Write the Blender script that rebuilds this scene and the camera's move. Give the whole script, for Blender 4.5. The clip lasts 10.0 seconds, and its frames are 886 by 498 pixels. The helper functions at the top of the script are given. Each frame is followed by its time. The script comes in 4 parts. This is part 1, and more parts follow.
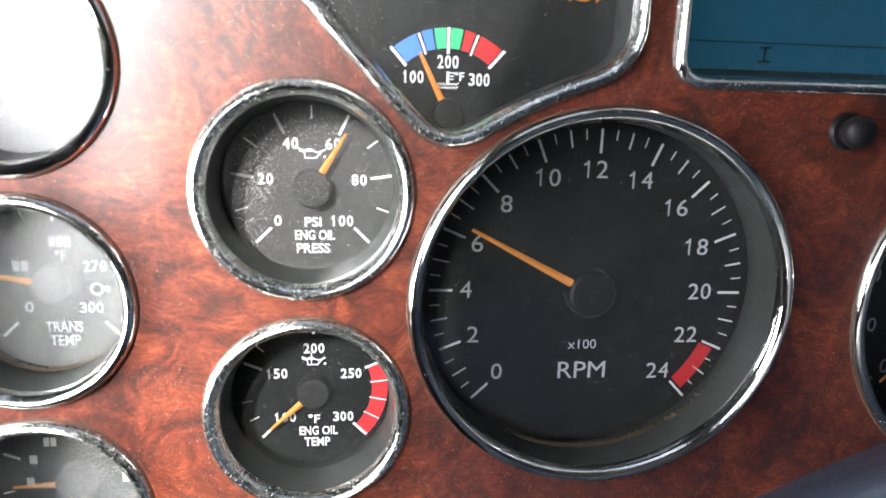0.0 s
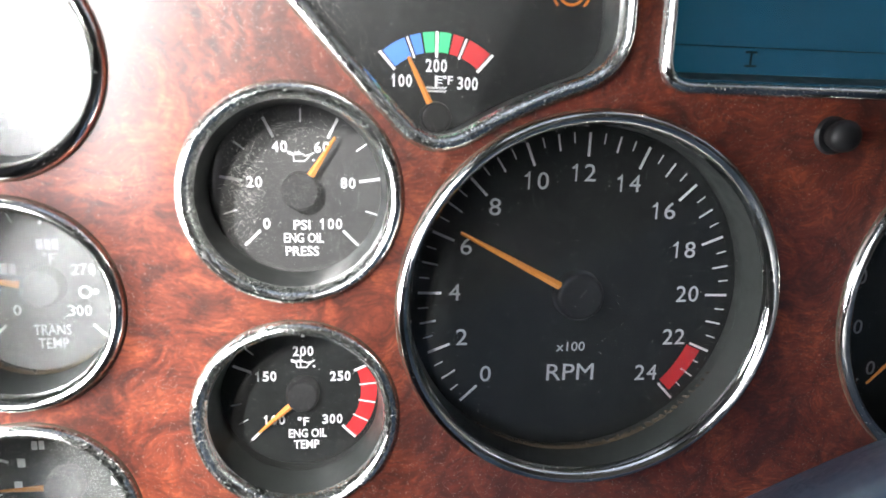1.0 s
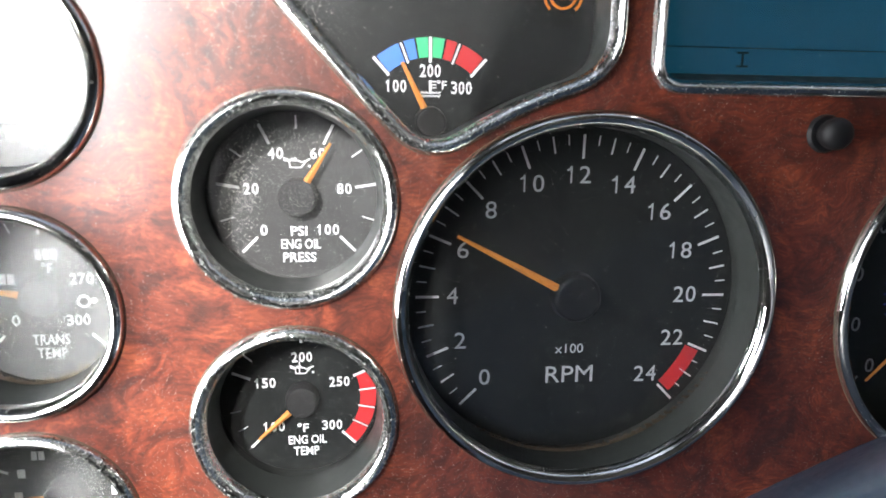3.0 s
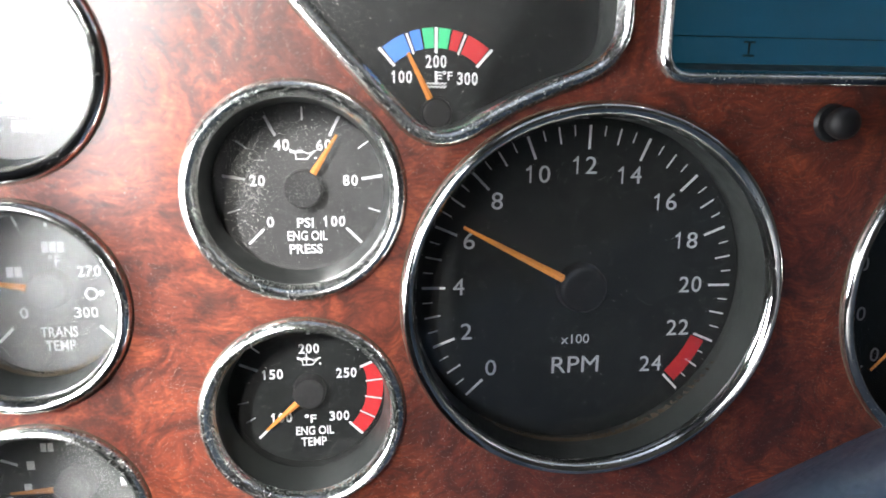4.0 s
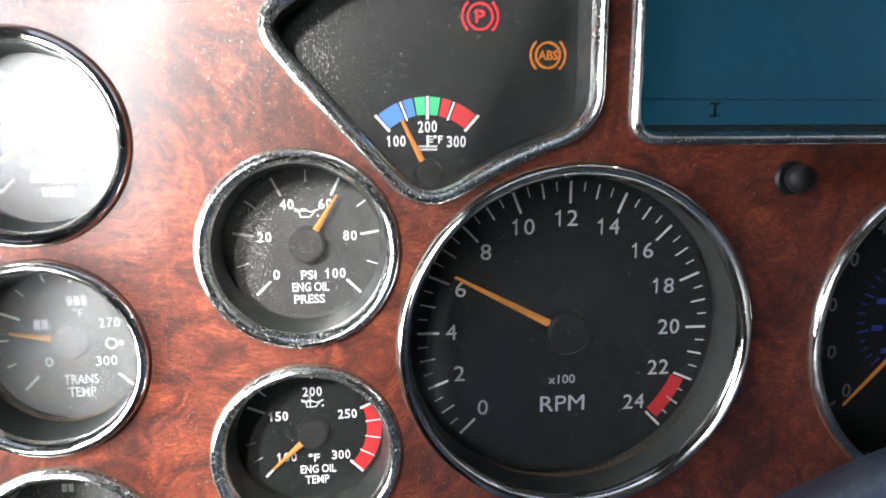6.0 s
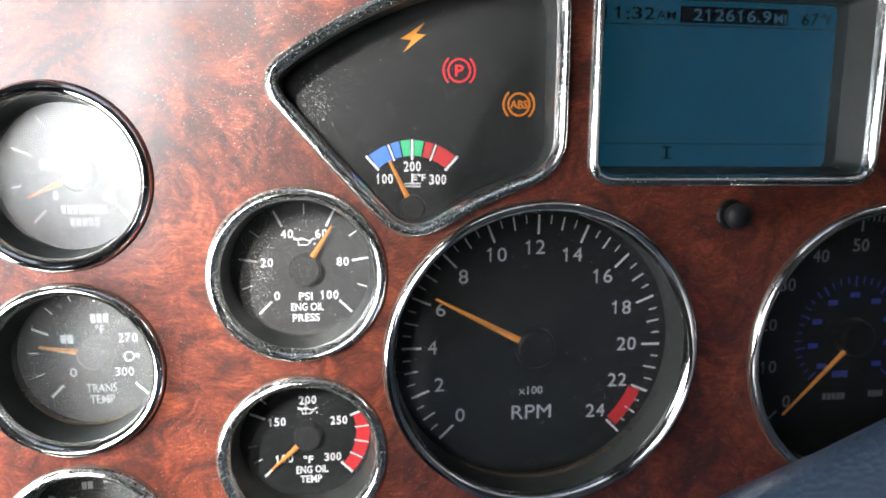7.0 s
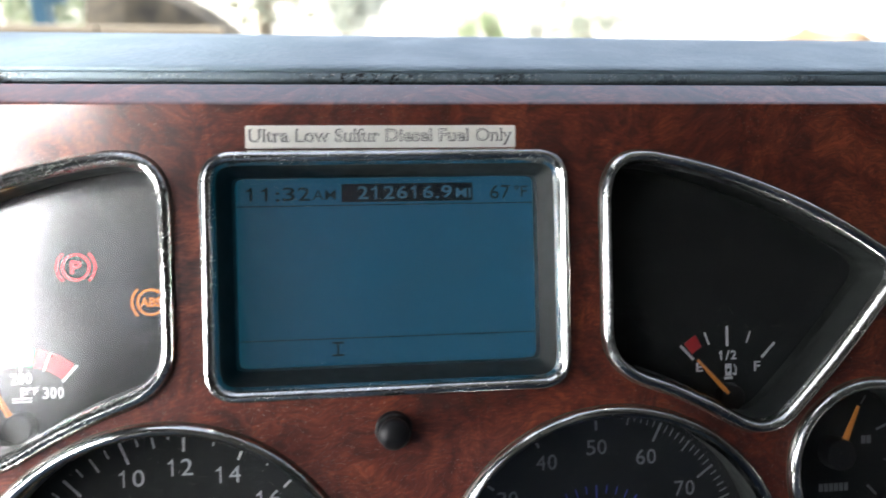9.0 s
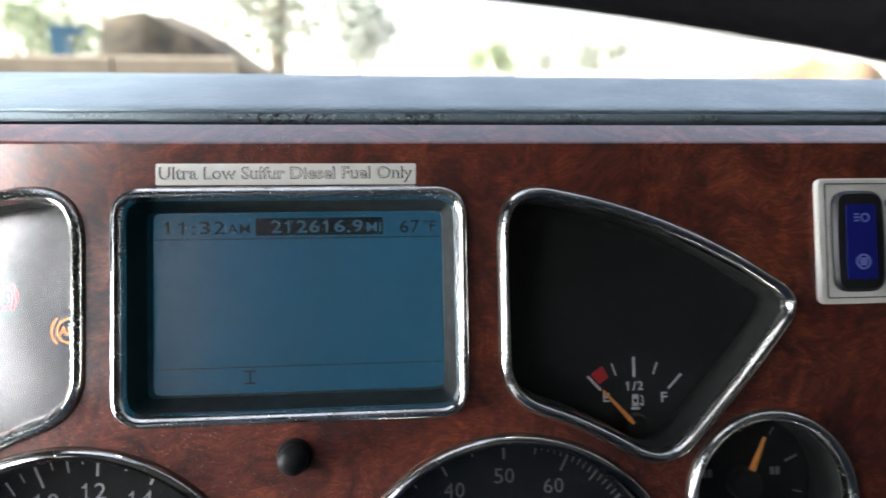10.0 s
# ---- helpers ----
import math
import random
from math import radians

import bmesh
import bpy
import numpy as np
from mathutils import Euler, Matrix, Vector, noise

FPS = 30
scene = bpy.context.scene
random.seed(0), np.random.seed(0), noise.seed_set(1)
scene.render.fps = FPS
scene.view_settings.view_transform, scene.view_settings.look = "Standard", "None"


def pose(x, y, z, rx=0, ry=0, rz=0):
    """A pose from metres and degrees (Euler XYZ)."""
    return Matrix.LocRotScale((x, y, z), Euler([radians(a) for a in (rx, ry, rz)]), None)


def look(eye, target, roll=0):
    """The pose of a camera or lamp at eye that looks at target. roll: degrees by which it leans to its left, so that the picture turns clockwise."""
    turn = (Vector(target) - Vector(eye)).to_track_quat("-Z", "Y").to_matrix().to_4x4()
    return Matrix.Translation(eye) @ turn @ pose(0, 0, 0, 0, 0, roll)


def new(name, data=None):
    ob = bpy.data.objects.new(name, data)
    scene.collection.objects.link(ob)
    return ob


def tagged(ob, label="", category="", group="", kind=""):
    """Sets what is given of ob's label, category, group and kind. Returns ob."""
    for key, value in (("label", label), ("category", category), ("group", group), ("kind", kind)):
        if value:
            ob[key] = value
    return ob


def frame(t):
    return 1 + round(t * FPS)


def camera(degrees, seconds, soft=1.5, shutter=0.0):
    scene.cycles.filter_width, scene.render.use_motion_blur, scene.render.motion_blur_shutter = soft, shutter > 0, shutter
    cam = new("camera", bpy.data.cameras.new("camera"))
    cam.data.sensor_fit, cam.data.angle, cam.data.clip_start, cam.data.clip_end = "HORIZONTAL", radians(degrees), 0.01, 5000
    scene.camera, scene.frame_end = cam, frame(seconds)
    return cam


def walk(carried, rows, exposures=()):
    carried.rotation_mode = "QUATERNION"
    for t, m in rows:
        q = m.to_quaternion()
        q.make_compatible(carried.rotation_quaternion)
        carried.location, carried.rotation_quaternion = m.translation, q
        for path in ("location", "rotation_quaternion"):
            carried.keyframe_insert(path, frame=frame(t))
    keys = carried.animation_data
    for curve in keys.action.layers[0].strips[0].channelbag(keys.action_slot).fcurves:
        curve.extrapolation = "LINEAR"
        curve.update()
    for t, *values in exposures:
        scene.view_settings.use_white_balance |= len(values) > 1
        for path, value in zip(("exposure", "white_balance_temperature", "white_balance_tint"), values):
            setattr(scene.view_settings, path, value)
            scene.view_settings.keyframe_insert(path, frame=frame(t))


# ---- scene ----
from functools import lru_cache

# The panel's own axes: x right, z up along the panel, y into it; it leans back from the driver.
PANEL = pose(0, 0, 1.8, -20, 0, 0)

cam = camera(68.19, 10.0, soft=1.6, shutter=0.3)
cam.data.dof.use_dof, cam.data.dof.focus_distance, cam.data.dof.aperture_fstop = True, 0.242, 7.5
# seconds, place and turn (yaw, pitch, roll) in the panel's axes
ROWS = [
    (0, -0.0801, -0.2014, 0.0950, -6.56, -12.28, -1.53),
    (0.5, -0.0784, -0.2025, 0.0940, -6.59, -11.94, -1.68),
    (1, -0.0780, -0.2024, 0.0954, -6.98, -12.06, -1.61),
    (1.5, -0.0776, -0.2034, 0.0944, -6.89, -11.61, -1.57),
    (2, -0.0777, -0.2038, 0.0939, -6.81, -11.50, -1.75),
    (2.5, -0.0765, -0.2037, 0.0939, -7.02, -11.01, -1.19),
    (4, -0.0790, -0.2036, 0.0938, -7.16, -12.03, -0.47),
    (4.5, -0.0793, -0.2038, 0.0926, -7.07, -11.69, -0.52),
    (5, -0.0799, -0.2039, 0.0933, -6.94, -11.88, -0.91),
    (5.5, -0.0778, -0.2056, 0.0941, -7.43, -9.47, -0.77),
    (6, -0.0771, -0.2206, 0.1048, -6.97, -9.50, 0.26),
    (6.2, -0.0717, -0.2373, 0.1105, -6.88, -7.93, 0.38),
    (7.3, -0.0849, -0.2517, 0.1190, -8.83, -9.44, -1.37),
    (7.5, -0.0955, -0.2532, 0.1211, -12.53, -9.62, -2.18),
    (8, -0.0972, -0.2674, 0.1200, -14.63, -6.16, -2.18),
    (8.5, -0.0354, -0.2480, 0.1448, -12.68, -3.65, -0.58),
    (9, 0.0713, -0.2241, 0.1539, -6.05, -0.54, 1.32),
    (9.5, 0.0934, -0.2261, 0.1613, -2.79, 0.87, 2.38),
    (10, 0.1089, -0.2375, 0.1552, -5.18, 1.84, 1.06),
]
walk(cam, [(t, PANEL @ pose(x, y, z, 90 + pitch, roll, yaw)) for t, x, y, z, yaw, pitch, roll in ROWS],
     exposures=[(0.0, 2.94, 6500, 10), (2.5, 2.90, 6500, 10), (4.5, 2.70, 6500, 10), (6.0, 2.70, 6500, 10), (7.5, 2.52, 6500, 10), (8.5, 2.66, 6500, 10), (9.3, 3.14, 6500, 10), (10.0, 2.98, 6500, 10)])

# ---- world, sun, large lights ----
SUN_ELEVATION, SUN_AZIMUTH = radians(40), radians(-80)
world = bpy.data.worlds.new("sky")
scene.world = world
world.use_nodes = True
wn = world.node_tree.nodes
sky = wn.new("ShaderNodeTexSky")
sky.sky_type = "NISHITA"
sky.sun_disc = False
sky.air_density, sky.dust_density, sky.ozone_density = 0.8, 1.2, 0.5
sky.sun_elevation, sky.sun_rotation = SUN_ELEVATION, SUN_AZIMUTH
pale = wn.new("ShaderNodeHueSaturation")
pale.inputs["Saturation"].default_value = 0.55      # thin bright cloud
world.node_tree.links.new(sky.outputs[0], pale.inputs["Color"])
world.node_tree.links.new(pale.outputs[0], wn["Background"].inputs[0])
wn["Background"].inputs[1].default_value = 0.072

sun = new("sun", bpy.data.lights.new("sun", "SUN"))
sun.data.energy, sun.data.angle, sun.data.color = 3.5, radians(0.6), (1.0, 0.95, 0.88)
sun.matrix_world = look((0, 0, 0), (-math.sin(SUN_AZIMUTH) * math.cos(SUN_ELEVATION), -math.cos(SUN_AZIMUTH) * math.cos(SUN_ELEVATION), -math.sin(SUN_ELEVATION)))


def window_light(name, eye, target, wide, high, watts, color, spread=180):
    """An added area lamp in place of daylight through an unseen cab opening."""
    lamp = new(name, bpy.data.lights.new(name, "AREA"))
    lamp.data.shape, lamp.data.size, lamp.data.size_y = "RECTANGLE", wide, high
    lamp.data.energy, lamp.data.color, lamp.data.spread = watts, color, radians(spread)
    lamp.matrix_world = look(eye, target)
    return lamp


# lamps added for daylight at the door's openings: a fill low ahead by the dash for steep falloff to the right, and
# bright sky seen past the window pillars
window_light("front_low_fill", (-0.328, -0.06, 1.87), (0.5, -0.06, 1.87), 0.06, 0.18, 0.40, (0.97, 0.98, 1.0))
window_light("front_upper_light", (-0.331, -0.235, 2.10), (-0.15, 0.02, 1.94), 0.19, 0.24, 0.072, (0.98, 0.98, 1.0), 90)
window_light("door_low_light", (-0.36, -0.47, 2.10), (-0.07, 0.04, 1.93), 0.15, 0.26, 0.029, (0.98, 0.98, 1.0), 75)
window_light("door_window_light", (-0.45, -0.70, 2.58), (-0.13, 0.02, 1.86), 0.08, 0.10, 18.5, (1.0, 0.98, 0.96))
window_light("door_upper_light", (-0.587, -1.01, 2.33), (-0.04, 0.05, 1.94), 0.475, 0.84, 0.22, (0.97, 0.98, 1.0))
window_light("rear_side_window_light", (-0.518, -1.366, 2.356), (-0.03, 0.05, 1.94), 0.37, 0.50, 0.12, (0.97, 0.98, 1.0))


# ---- materials ----
def material(name, color=(0.5, 0.5, 0.5), rough=0.5, metal=0.0, coat=0.0, coat_rough=0.1, emit=None, emit_strength=0.0, ior=1.5, spec=0.5):
    m = bpy.data.materials.new(name)
    m.use_nodes = True
    b = m.node_tree.nodes["Principled BSDF"]
    b.inputs["Base Color"].default_value = (*color, 1)
    b.inputs["Roughness"].default_value = rough
    b.inputs["Metallic"].default_value = metal
    b.inputs["Coat Weight"].default_value = coat
    b.inputs["Coat Roughness"].default_value = coat_rough
    b.inputs["IOR"].default_value = ior
    b.inputs["Specular IOR Level"].default_value = spec
    if emit:
        b.inputs["Emission Color"].default_value = (*emit, 1)
        b.inputs["Emission Strength"].default_value = emit_strength
    return m


class Nodes:
    """Short ways to wire a material's nodes."""

    def __init__(self, m):
        self.tree = m.node_tree
        self.b = m.node_tree.nodes["Principled BSDF"]
        self.coord = self.tree.nodes.new("ShaderNodeTexCoord").outputs["Object"]

    def put(self, kind, **values):
        n = self.tree.nodes.new(kind)
        for k, v in values.items():
            n.inputs[k.replace("_", " ")].default_value = v
        return n

    def link(self, a, b):
        self.tree.links.new(a, b)

    def noise(self, scale, detail=4.0, rough=0.55, distortion=0.0, vector=None):
        n = self.put("ShaderNodeTexNoise", Scale=scale, Detail=detail, Roughness=rough, Distortion=distortion)
        self.link(vector or self.coord, n.inputs["Vector"])
        return n.outputs[0]

    def ramp(self, value, stops):
        n = self.tree.nodes.new("ShaderNodeValToRGB")
        e = n.color_ramp.elements
        while len(e) < len(stops):
            e.new(0.5)
        for el, (at, c) in zip(e, stops):
            el.position, el.color = at, (*c, 1) if len(c) == 3 else c
        self.link(value, n.inputs[0])
        return n.outputs[0]

    def grey(self, value, lo, hi, a=0.0, b=1.0):
        n = self.put("ShaderNodeMapRange")
        for k, v in zip((1, 2, 3, 4), (lo, hi, a, b)):
            n.inputs[k].default_value = v
        self.link(value, n.inputs[0])
        return n.outputs[0]

    def mix(self, factor, a, b, blend="MIX"):
        n = self.tree.nodes.new("ShaderNodeMix")
        n.data_type, n.blend_type = "RGBA", blend
        for socket, v in ((n.inputs[0], factor), (n.inputs[6], a), (n.inputs[7], b)):
            if isinstance(v, (int, float)):
                socket.default_value = v
            elif isinstance(v, tuple):
                socket.default_value = (*v, 1)
            else:
                self.link(v, socket)
        return n.outputs[2]

    def bump(self, height, strength, distance):
        n = self.put("ShaderNodeBump", Strength=strength, Distance=distance)
        self.link(height, n.inputs["Height"])
        self.link(n.outputs[0], self.b.inputs["Normal"])

    def specks(self, scale, size, share):
        """Scattered dust grains: small discs in some cells only."""
        v = self.put("ShaderNodeTexVoronoi", Scale=scale)
        self.link(self.coord, v.inputs["Vector"])
        disc = self.grey(v.outputs["Distance"], size, size * 0.5)
        some = self.grey(v.outputs["Color"], 1 - share, 1 - share + 0.02)
        n = self.tree.nodes.new("ShaderNodeMath")
        n.operation = "MULTIPLY"
        self.link(disc, n.inputs[0])
        self.link(some, n.inputs[1])
        return n.outputs[0]

    def mul(self, a, b):
        n = self.tree.nodes.new("ShaderNodeMath")
        n.operation = "MULTIPLY"
        for socket, v in zip(n.inputs, (a, b)):
            if isinstance(v, (int, float)):
                socket.default_value = v
            else:
                self.link(v, socket)
        return n.outputs[0]


def burl_wood():
    m = material("burl_wood", rough=0.45, spec=0.4, coat=1.0, coat_rough=0.16)
    n = Nodes(m)
    warp = n.put("ShaderNodeTexNoise", Scale=16.0, Detail=3.0)
    n.link(n.coord, warp.inputs["Vector"])
    push = n.put("ShaderNodeVectorMath")
    push.operation = "MULTIPLY_ADD"
    n.link(warp.outputs["Color"], push.inputs[0])
    push.inputs[1].default_value = (0.055, 0.055, 0.055)
    n.link(n.coord, push.inputs[2])
    v = push.outputs[0]
    figure = n.noise(46, 9, 0.62, 1.6, v)
    stretched = n.put("ShaderNodeMapping", Scale=(0.30, 1.0, 1.3))
    stretched.inputs["Rotation"].default_value = (0, 0.55, 0)
    n.link(v, stretched.inputs["Vector"])
    fibre = n.noise(620, 6, 0.7, 0.8, stretched.outputs[0])
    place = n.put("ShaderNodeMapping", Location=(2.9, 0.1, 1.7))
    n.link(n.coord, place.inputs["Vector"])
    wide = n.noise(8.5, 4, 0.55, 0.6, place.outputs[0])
    body = n.ramp(figure, [(0.30, (0.024, 0.0040, 0.0026)), (0.42, (0.070, 0.0112, 0.0046)), (0.53, (0.130, 0.0235, 0.0100)), (0.67, (0.225, 0.051, 0.0205))])
    knots = n.noise(78, 7, 0.72, 2.2, v)
    body = n.mix(n.grey(knots, 0.53, 0.66, 0.0, 0.68), body, (0.030, 0.0052, 0.0046))
    eyes = n.put("ShaderNodeTexVoronoi", Scale=105.0)
    n.link(v, eyes.inputs["Vector"])
    some = n.grey(n.noise(15, 3, 0.6), 0.50, 0.60, 0.0, 0.55)
    body = n.mix(n.mul(n.grey(eyes.outputs["Distance"], 0.30, 0.12), some), body, (0.026, 0.0046, 0.0036))
    streak = n.ramp(fibre, [(0.34, (0.42, 0.34, 0.33)), (0.50, (0.90, 0.88, 0.87)), (0.63, (1.50, 1.58, 1.62))])
    body = n.mix(0.85, body, streak, "MULTIPLY")
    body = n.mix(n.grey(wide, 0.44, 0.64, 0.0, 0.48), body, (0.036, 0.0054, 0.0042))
    drift = n.grey(n.noise(9, 3), 0.42, 0.58, 0.06, 0.85)
    body = n.mix(n.mul(n.specks(2100, 0.24, 0.26), drift), body, (0.5, 0.46, 0.42))
    body = n.mix(n.mul(n.specks(820, 0.14, 0.2), drift), body, (0.75, 0.72, 0.68))
    body = n.mix(n.grey(n.noise(45, 5, 0.6), 0.3, 0.7, 0.006, 0.026), body, (0.50, 0.41, 0.36))
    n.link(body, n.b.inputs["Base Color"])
    n.link(n.grey(n.noise(60, 4), 0.3, 0.7, 0.10, 0.20), n.b.inputs["Coat Roughness"])
    n.bump(n.noise(120, 2), 0.05, 0.0006)
    return m


def worn_chrome(name, wear, grain, satin=0.0):
    """Plated metal, pitted and tarnished more or less."""
    m = material(name, (0.78, 0.80, 0.80), 0.08, 1.0)
    n = Nodes(m)
    where = n.grey(n.noise(110, 5, 0.7), 0.58 - 0.24 * wear, 0.66 - 0.18 * wear)
    pit = n.mul(n.specks(1500, 0.50, 0.20 + 0.55 * wear), where)
    flake = n.mul(n.specks(760, 0.42, 0.30 * wear), where)
    tarnish = n.grey(n.noise(60, 5, 0.65), 0.54 - 0.1 * wear, 0.72, 0, 0.8)
    shade = n.mix(n.mix(pit, flake, (1, 1, 1)), n.mix(tarnish, (0.68, 0.68, 0.65), (0.16, 0.21, 0.18)), (0.026, 0.033, 0.030))
    bloom = n.mul(n.specks(1200, 0.36, 0.55 * wear), n.grey(n.noise(130, 4, 0.6), 0.42, 0.55))
    n.link(n.mix(bloom, shade, (0.74, 0.76, 0.73)), n.b.inputs["Base Color"])
    n.link(n.grey(n.mix(pit, bloom, (1, 1, 1)), 0, 1, 1.0, 0.25), n.b.inputs["Metallic"])
    n.link(n.grey(n.noise(400, 4, 0.7), 0.35, 0.75, 0.04 + satin, 0.08 + 0.12 * wear + 1.6 * satin), n.b.inputs["Roughness"])
    n.bump(n.mix(0.12, n.noise(grain, 3, 0.6), n.noise(60, 2)), 0.08 + 0.22 * wear, 0.0004)
    return m


def plastic(name, color, rough, grain=1500, depth=0.0001, dust=0.0, spec=0.5):
    m = material(name, color, rough, spec=spec)
    n = Nodes(m)
    dirty = n.mix(n.grey(n.noise(70, 4, 0.6), 0.4, 0.75, 0.0, 0.35), color, tuple(min(1, c * 1.8 + 0.002) for c in color))
    if dust:
        dirty = n.mix(n.specks(1500, 0.2, dust), dirty, (0.5, 0.5, 0.48))
    n.link(dirty, n.b.inputs["Base Color"])
    n.link(n.grey(n.noise(150, 3), 0.3, 0.7, rough * 0.8, min(1, rough * 1.25)), n.b.inputs["Roughness"])
    n.bump(n.noise(grain, 2), 0.35, depth)
    return m


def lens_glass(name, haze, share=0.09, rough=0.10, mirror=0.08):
    """Clear flat cover: lets light through, mirrors by its angle, with a film of dust; a high haze also paints glare.
    """
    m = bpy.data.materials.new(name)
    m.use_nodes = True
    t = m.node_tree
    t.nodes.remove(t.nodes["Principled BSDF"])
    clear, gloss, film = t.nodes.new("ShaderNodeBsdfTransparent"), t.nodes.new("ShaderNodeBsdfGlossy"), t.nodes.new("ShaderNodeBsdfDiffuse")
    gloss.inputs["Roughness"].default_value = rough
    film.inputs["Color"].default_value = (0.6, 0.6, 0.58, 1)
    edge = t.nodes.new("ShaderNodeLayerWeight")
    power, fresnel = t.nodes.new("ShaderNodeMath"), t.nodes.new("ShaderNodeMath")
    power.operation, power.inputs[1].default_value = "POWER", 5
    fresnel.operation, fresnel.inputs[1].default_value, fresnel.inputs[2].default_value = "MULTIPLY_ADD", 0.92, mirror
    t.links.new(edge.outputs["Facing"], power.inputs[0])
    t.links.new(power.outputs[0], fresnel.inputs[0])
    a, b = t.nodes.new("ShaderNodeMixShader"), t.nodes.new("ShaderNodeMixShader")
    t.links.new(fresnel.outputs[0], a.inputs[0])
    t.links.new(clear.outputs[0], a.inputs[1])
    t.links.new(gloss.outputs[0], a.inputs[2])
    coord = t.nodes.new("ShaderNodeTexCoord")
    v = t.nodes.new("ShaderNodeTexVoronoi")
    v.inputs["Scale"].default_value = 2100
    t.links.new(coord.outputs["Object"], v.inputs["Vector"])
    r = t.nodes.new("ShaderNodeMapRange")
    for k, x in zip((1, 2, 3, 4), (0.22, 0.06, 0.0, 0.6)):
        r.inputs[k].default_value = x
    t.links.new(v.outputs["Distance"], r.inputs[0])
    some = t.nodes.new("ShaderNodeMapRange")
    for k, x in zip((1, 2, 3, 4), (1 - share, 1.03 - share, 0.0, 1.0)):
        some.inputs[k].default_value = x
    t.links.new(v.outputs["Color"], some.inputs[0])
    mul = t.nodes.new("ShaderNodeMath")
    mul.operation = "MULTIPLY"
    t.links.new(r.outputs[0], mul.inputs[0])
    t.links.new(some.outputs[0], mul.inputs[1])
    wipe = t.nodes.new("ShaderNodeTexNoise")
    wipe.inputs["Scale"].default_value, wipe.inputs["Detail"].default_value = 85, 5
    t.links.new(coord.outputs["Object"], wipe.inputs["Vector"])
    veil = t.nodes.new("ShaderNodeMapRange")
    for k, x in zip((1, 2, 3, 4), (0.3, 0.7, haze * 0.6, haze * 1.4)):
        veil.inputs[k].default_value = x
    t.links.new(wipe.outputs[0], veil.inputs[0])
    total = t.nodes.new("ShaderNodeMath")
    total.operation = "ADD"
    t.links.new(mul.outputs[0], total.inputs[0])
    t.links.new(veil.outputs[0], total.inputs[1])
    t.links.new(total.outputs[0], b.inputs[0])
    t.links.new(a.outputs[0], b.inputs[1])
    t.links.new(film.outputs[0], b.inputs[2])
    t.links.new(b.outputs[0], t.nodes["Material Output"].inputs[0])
    return m


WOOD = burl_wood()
CHROME = worn_chrome("pitted_chrome", 0.9, 1300)
CHROME_MID = worn_chrome("spotted_chrome", 0.5, 1000, 0.03)
CHROME_CLEAN = worn_chrome("worn_chrome", 0.25, 900)
CUP = plastic("grey_cup_plastic", (0.020, 0.0225, 0.0210), 0.4, 900, spec=0.3)
DIAL = plastic("black_dial_card", (0.0095, 0.0110, 0.0110), 0.7, 2500, 0.00005, 0.03, 0.08)
HUB = plastic("black_hub_plastic", (0.016, 0.016, 0.017), 0.6, 1800, 0.0002, 0.04, 0.2)
PRINT = material("white_print", (0.70, 0.71, 0.72), 0.6)
PRINT_RED = material("red_print", (0.52, 0.013, 0.018), 0.6)
PRINT_BLUE = material("blue_print", (0.05, 0.20, 0.62), 0.6)
PRINT_GREEN = material("green_print", (0.04, 0.52, 0.21), 0.6)
PRINT_KM = material("blue_scale_print", (0.03, 0.05, 0.40), 0.6, emit=(0.05, 0.08, 0.9), emit_strength=0.0022)
NEEDLE = material("orange_needle", (0.62, 0.23, 0.04), 0.45, emit=(1.0, 0.35, 0.03), emit_strength=0.012)
DIAL_DUSTY = plastic("dusty_dial_card", (0.058, 0.0585, 0.0580), 0.7, 2500, 0.00005, 0.05, 0.1)
LENS = lens_glass("cover_clear", 0.0045, 0.22, 0.14, 0.04)
LENS_FAN = lens_glass("cover_light_dust", 0.011, 0.22, 0.2)
LENS_DUSTY = lens_glass("cover_dust", 0.010, 0.34)
# The next two films are thickened to paint window glare over the dials.
LENS_HAZED = lens_glass("cover_haze", 0.105, 0.26, 0.34)
LENS_GLARE = lens_glass("cover_glare_film", 0.15, 0.26, 0.32)
LENS_SCREEN = lens_glass("screen_cover", 0.006, 0.14, 0.24, 0.075)
# White print darkened in colour to stand for shade on the right-hand dials.
PRINT_SHADED = material("shaded_white_print", (0.21, 0.22, 0.235), 0.6)
LCD_BACK = material("blue_backlit_screen", (0.01, 0.05, 0.10), 0.35, emit=(0.010, 0.152, 0.240), emit_strength=0.040, spec=0.1)
LCD_DARK = material("dark_screen_segment", (0.004, 0.010, 0.018), 0.4, spec=0.1)
LCD_LIGHT = material("light_screen_segment", (0.02, 0.07, 0.12), 0.35, emit=(0.07, 0.20, 0.27), emit_strength=0.042, spec=0.1)
LAMP_AMBER = material("amber_lamp", (0.5, 0.15, 0.0), 0.5, emit=(1.0, 0.26, 0.008), emit_strength=0.075)
LAMP_CHARGE = material("bright_amber_lamp", (0.5, 0.2, 0.0), 0.5, emit=(1.0, 0.36, 0.008), emit_strength=0.115)
LAMP_RED = material("red_lamp", (0.5, 0.0, 0.01), 0.5, emit=(1.0, 0.012, 0.02), emit_strength=0.07)
LABEL = plastic("cream_label", (0.74, 0.73, 0.66), 0.5, 700)
LABEL_INK = material("grey_label_ink", (0.12, 0.12, 0.118), 0.6)
PLATE = plastic("cream_switch_plate", (0.66, 0.65, 0.58), 0.45, 800)
ROCKER = plastic("black_rocker", (0.012, 0.012, 0.013), 0.35)
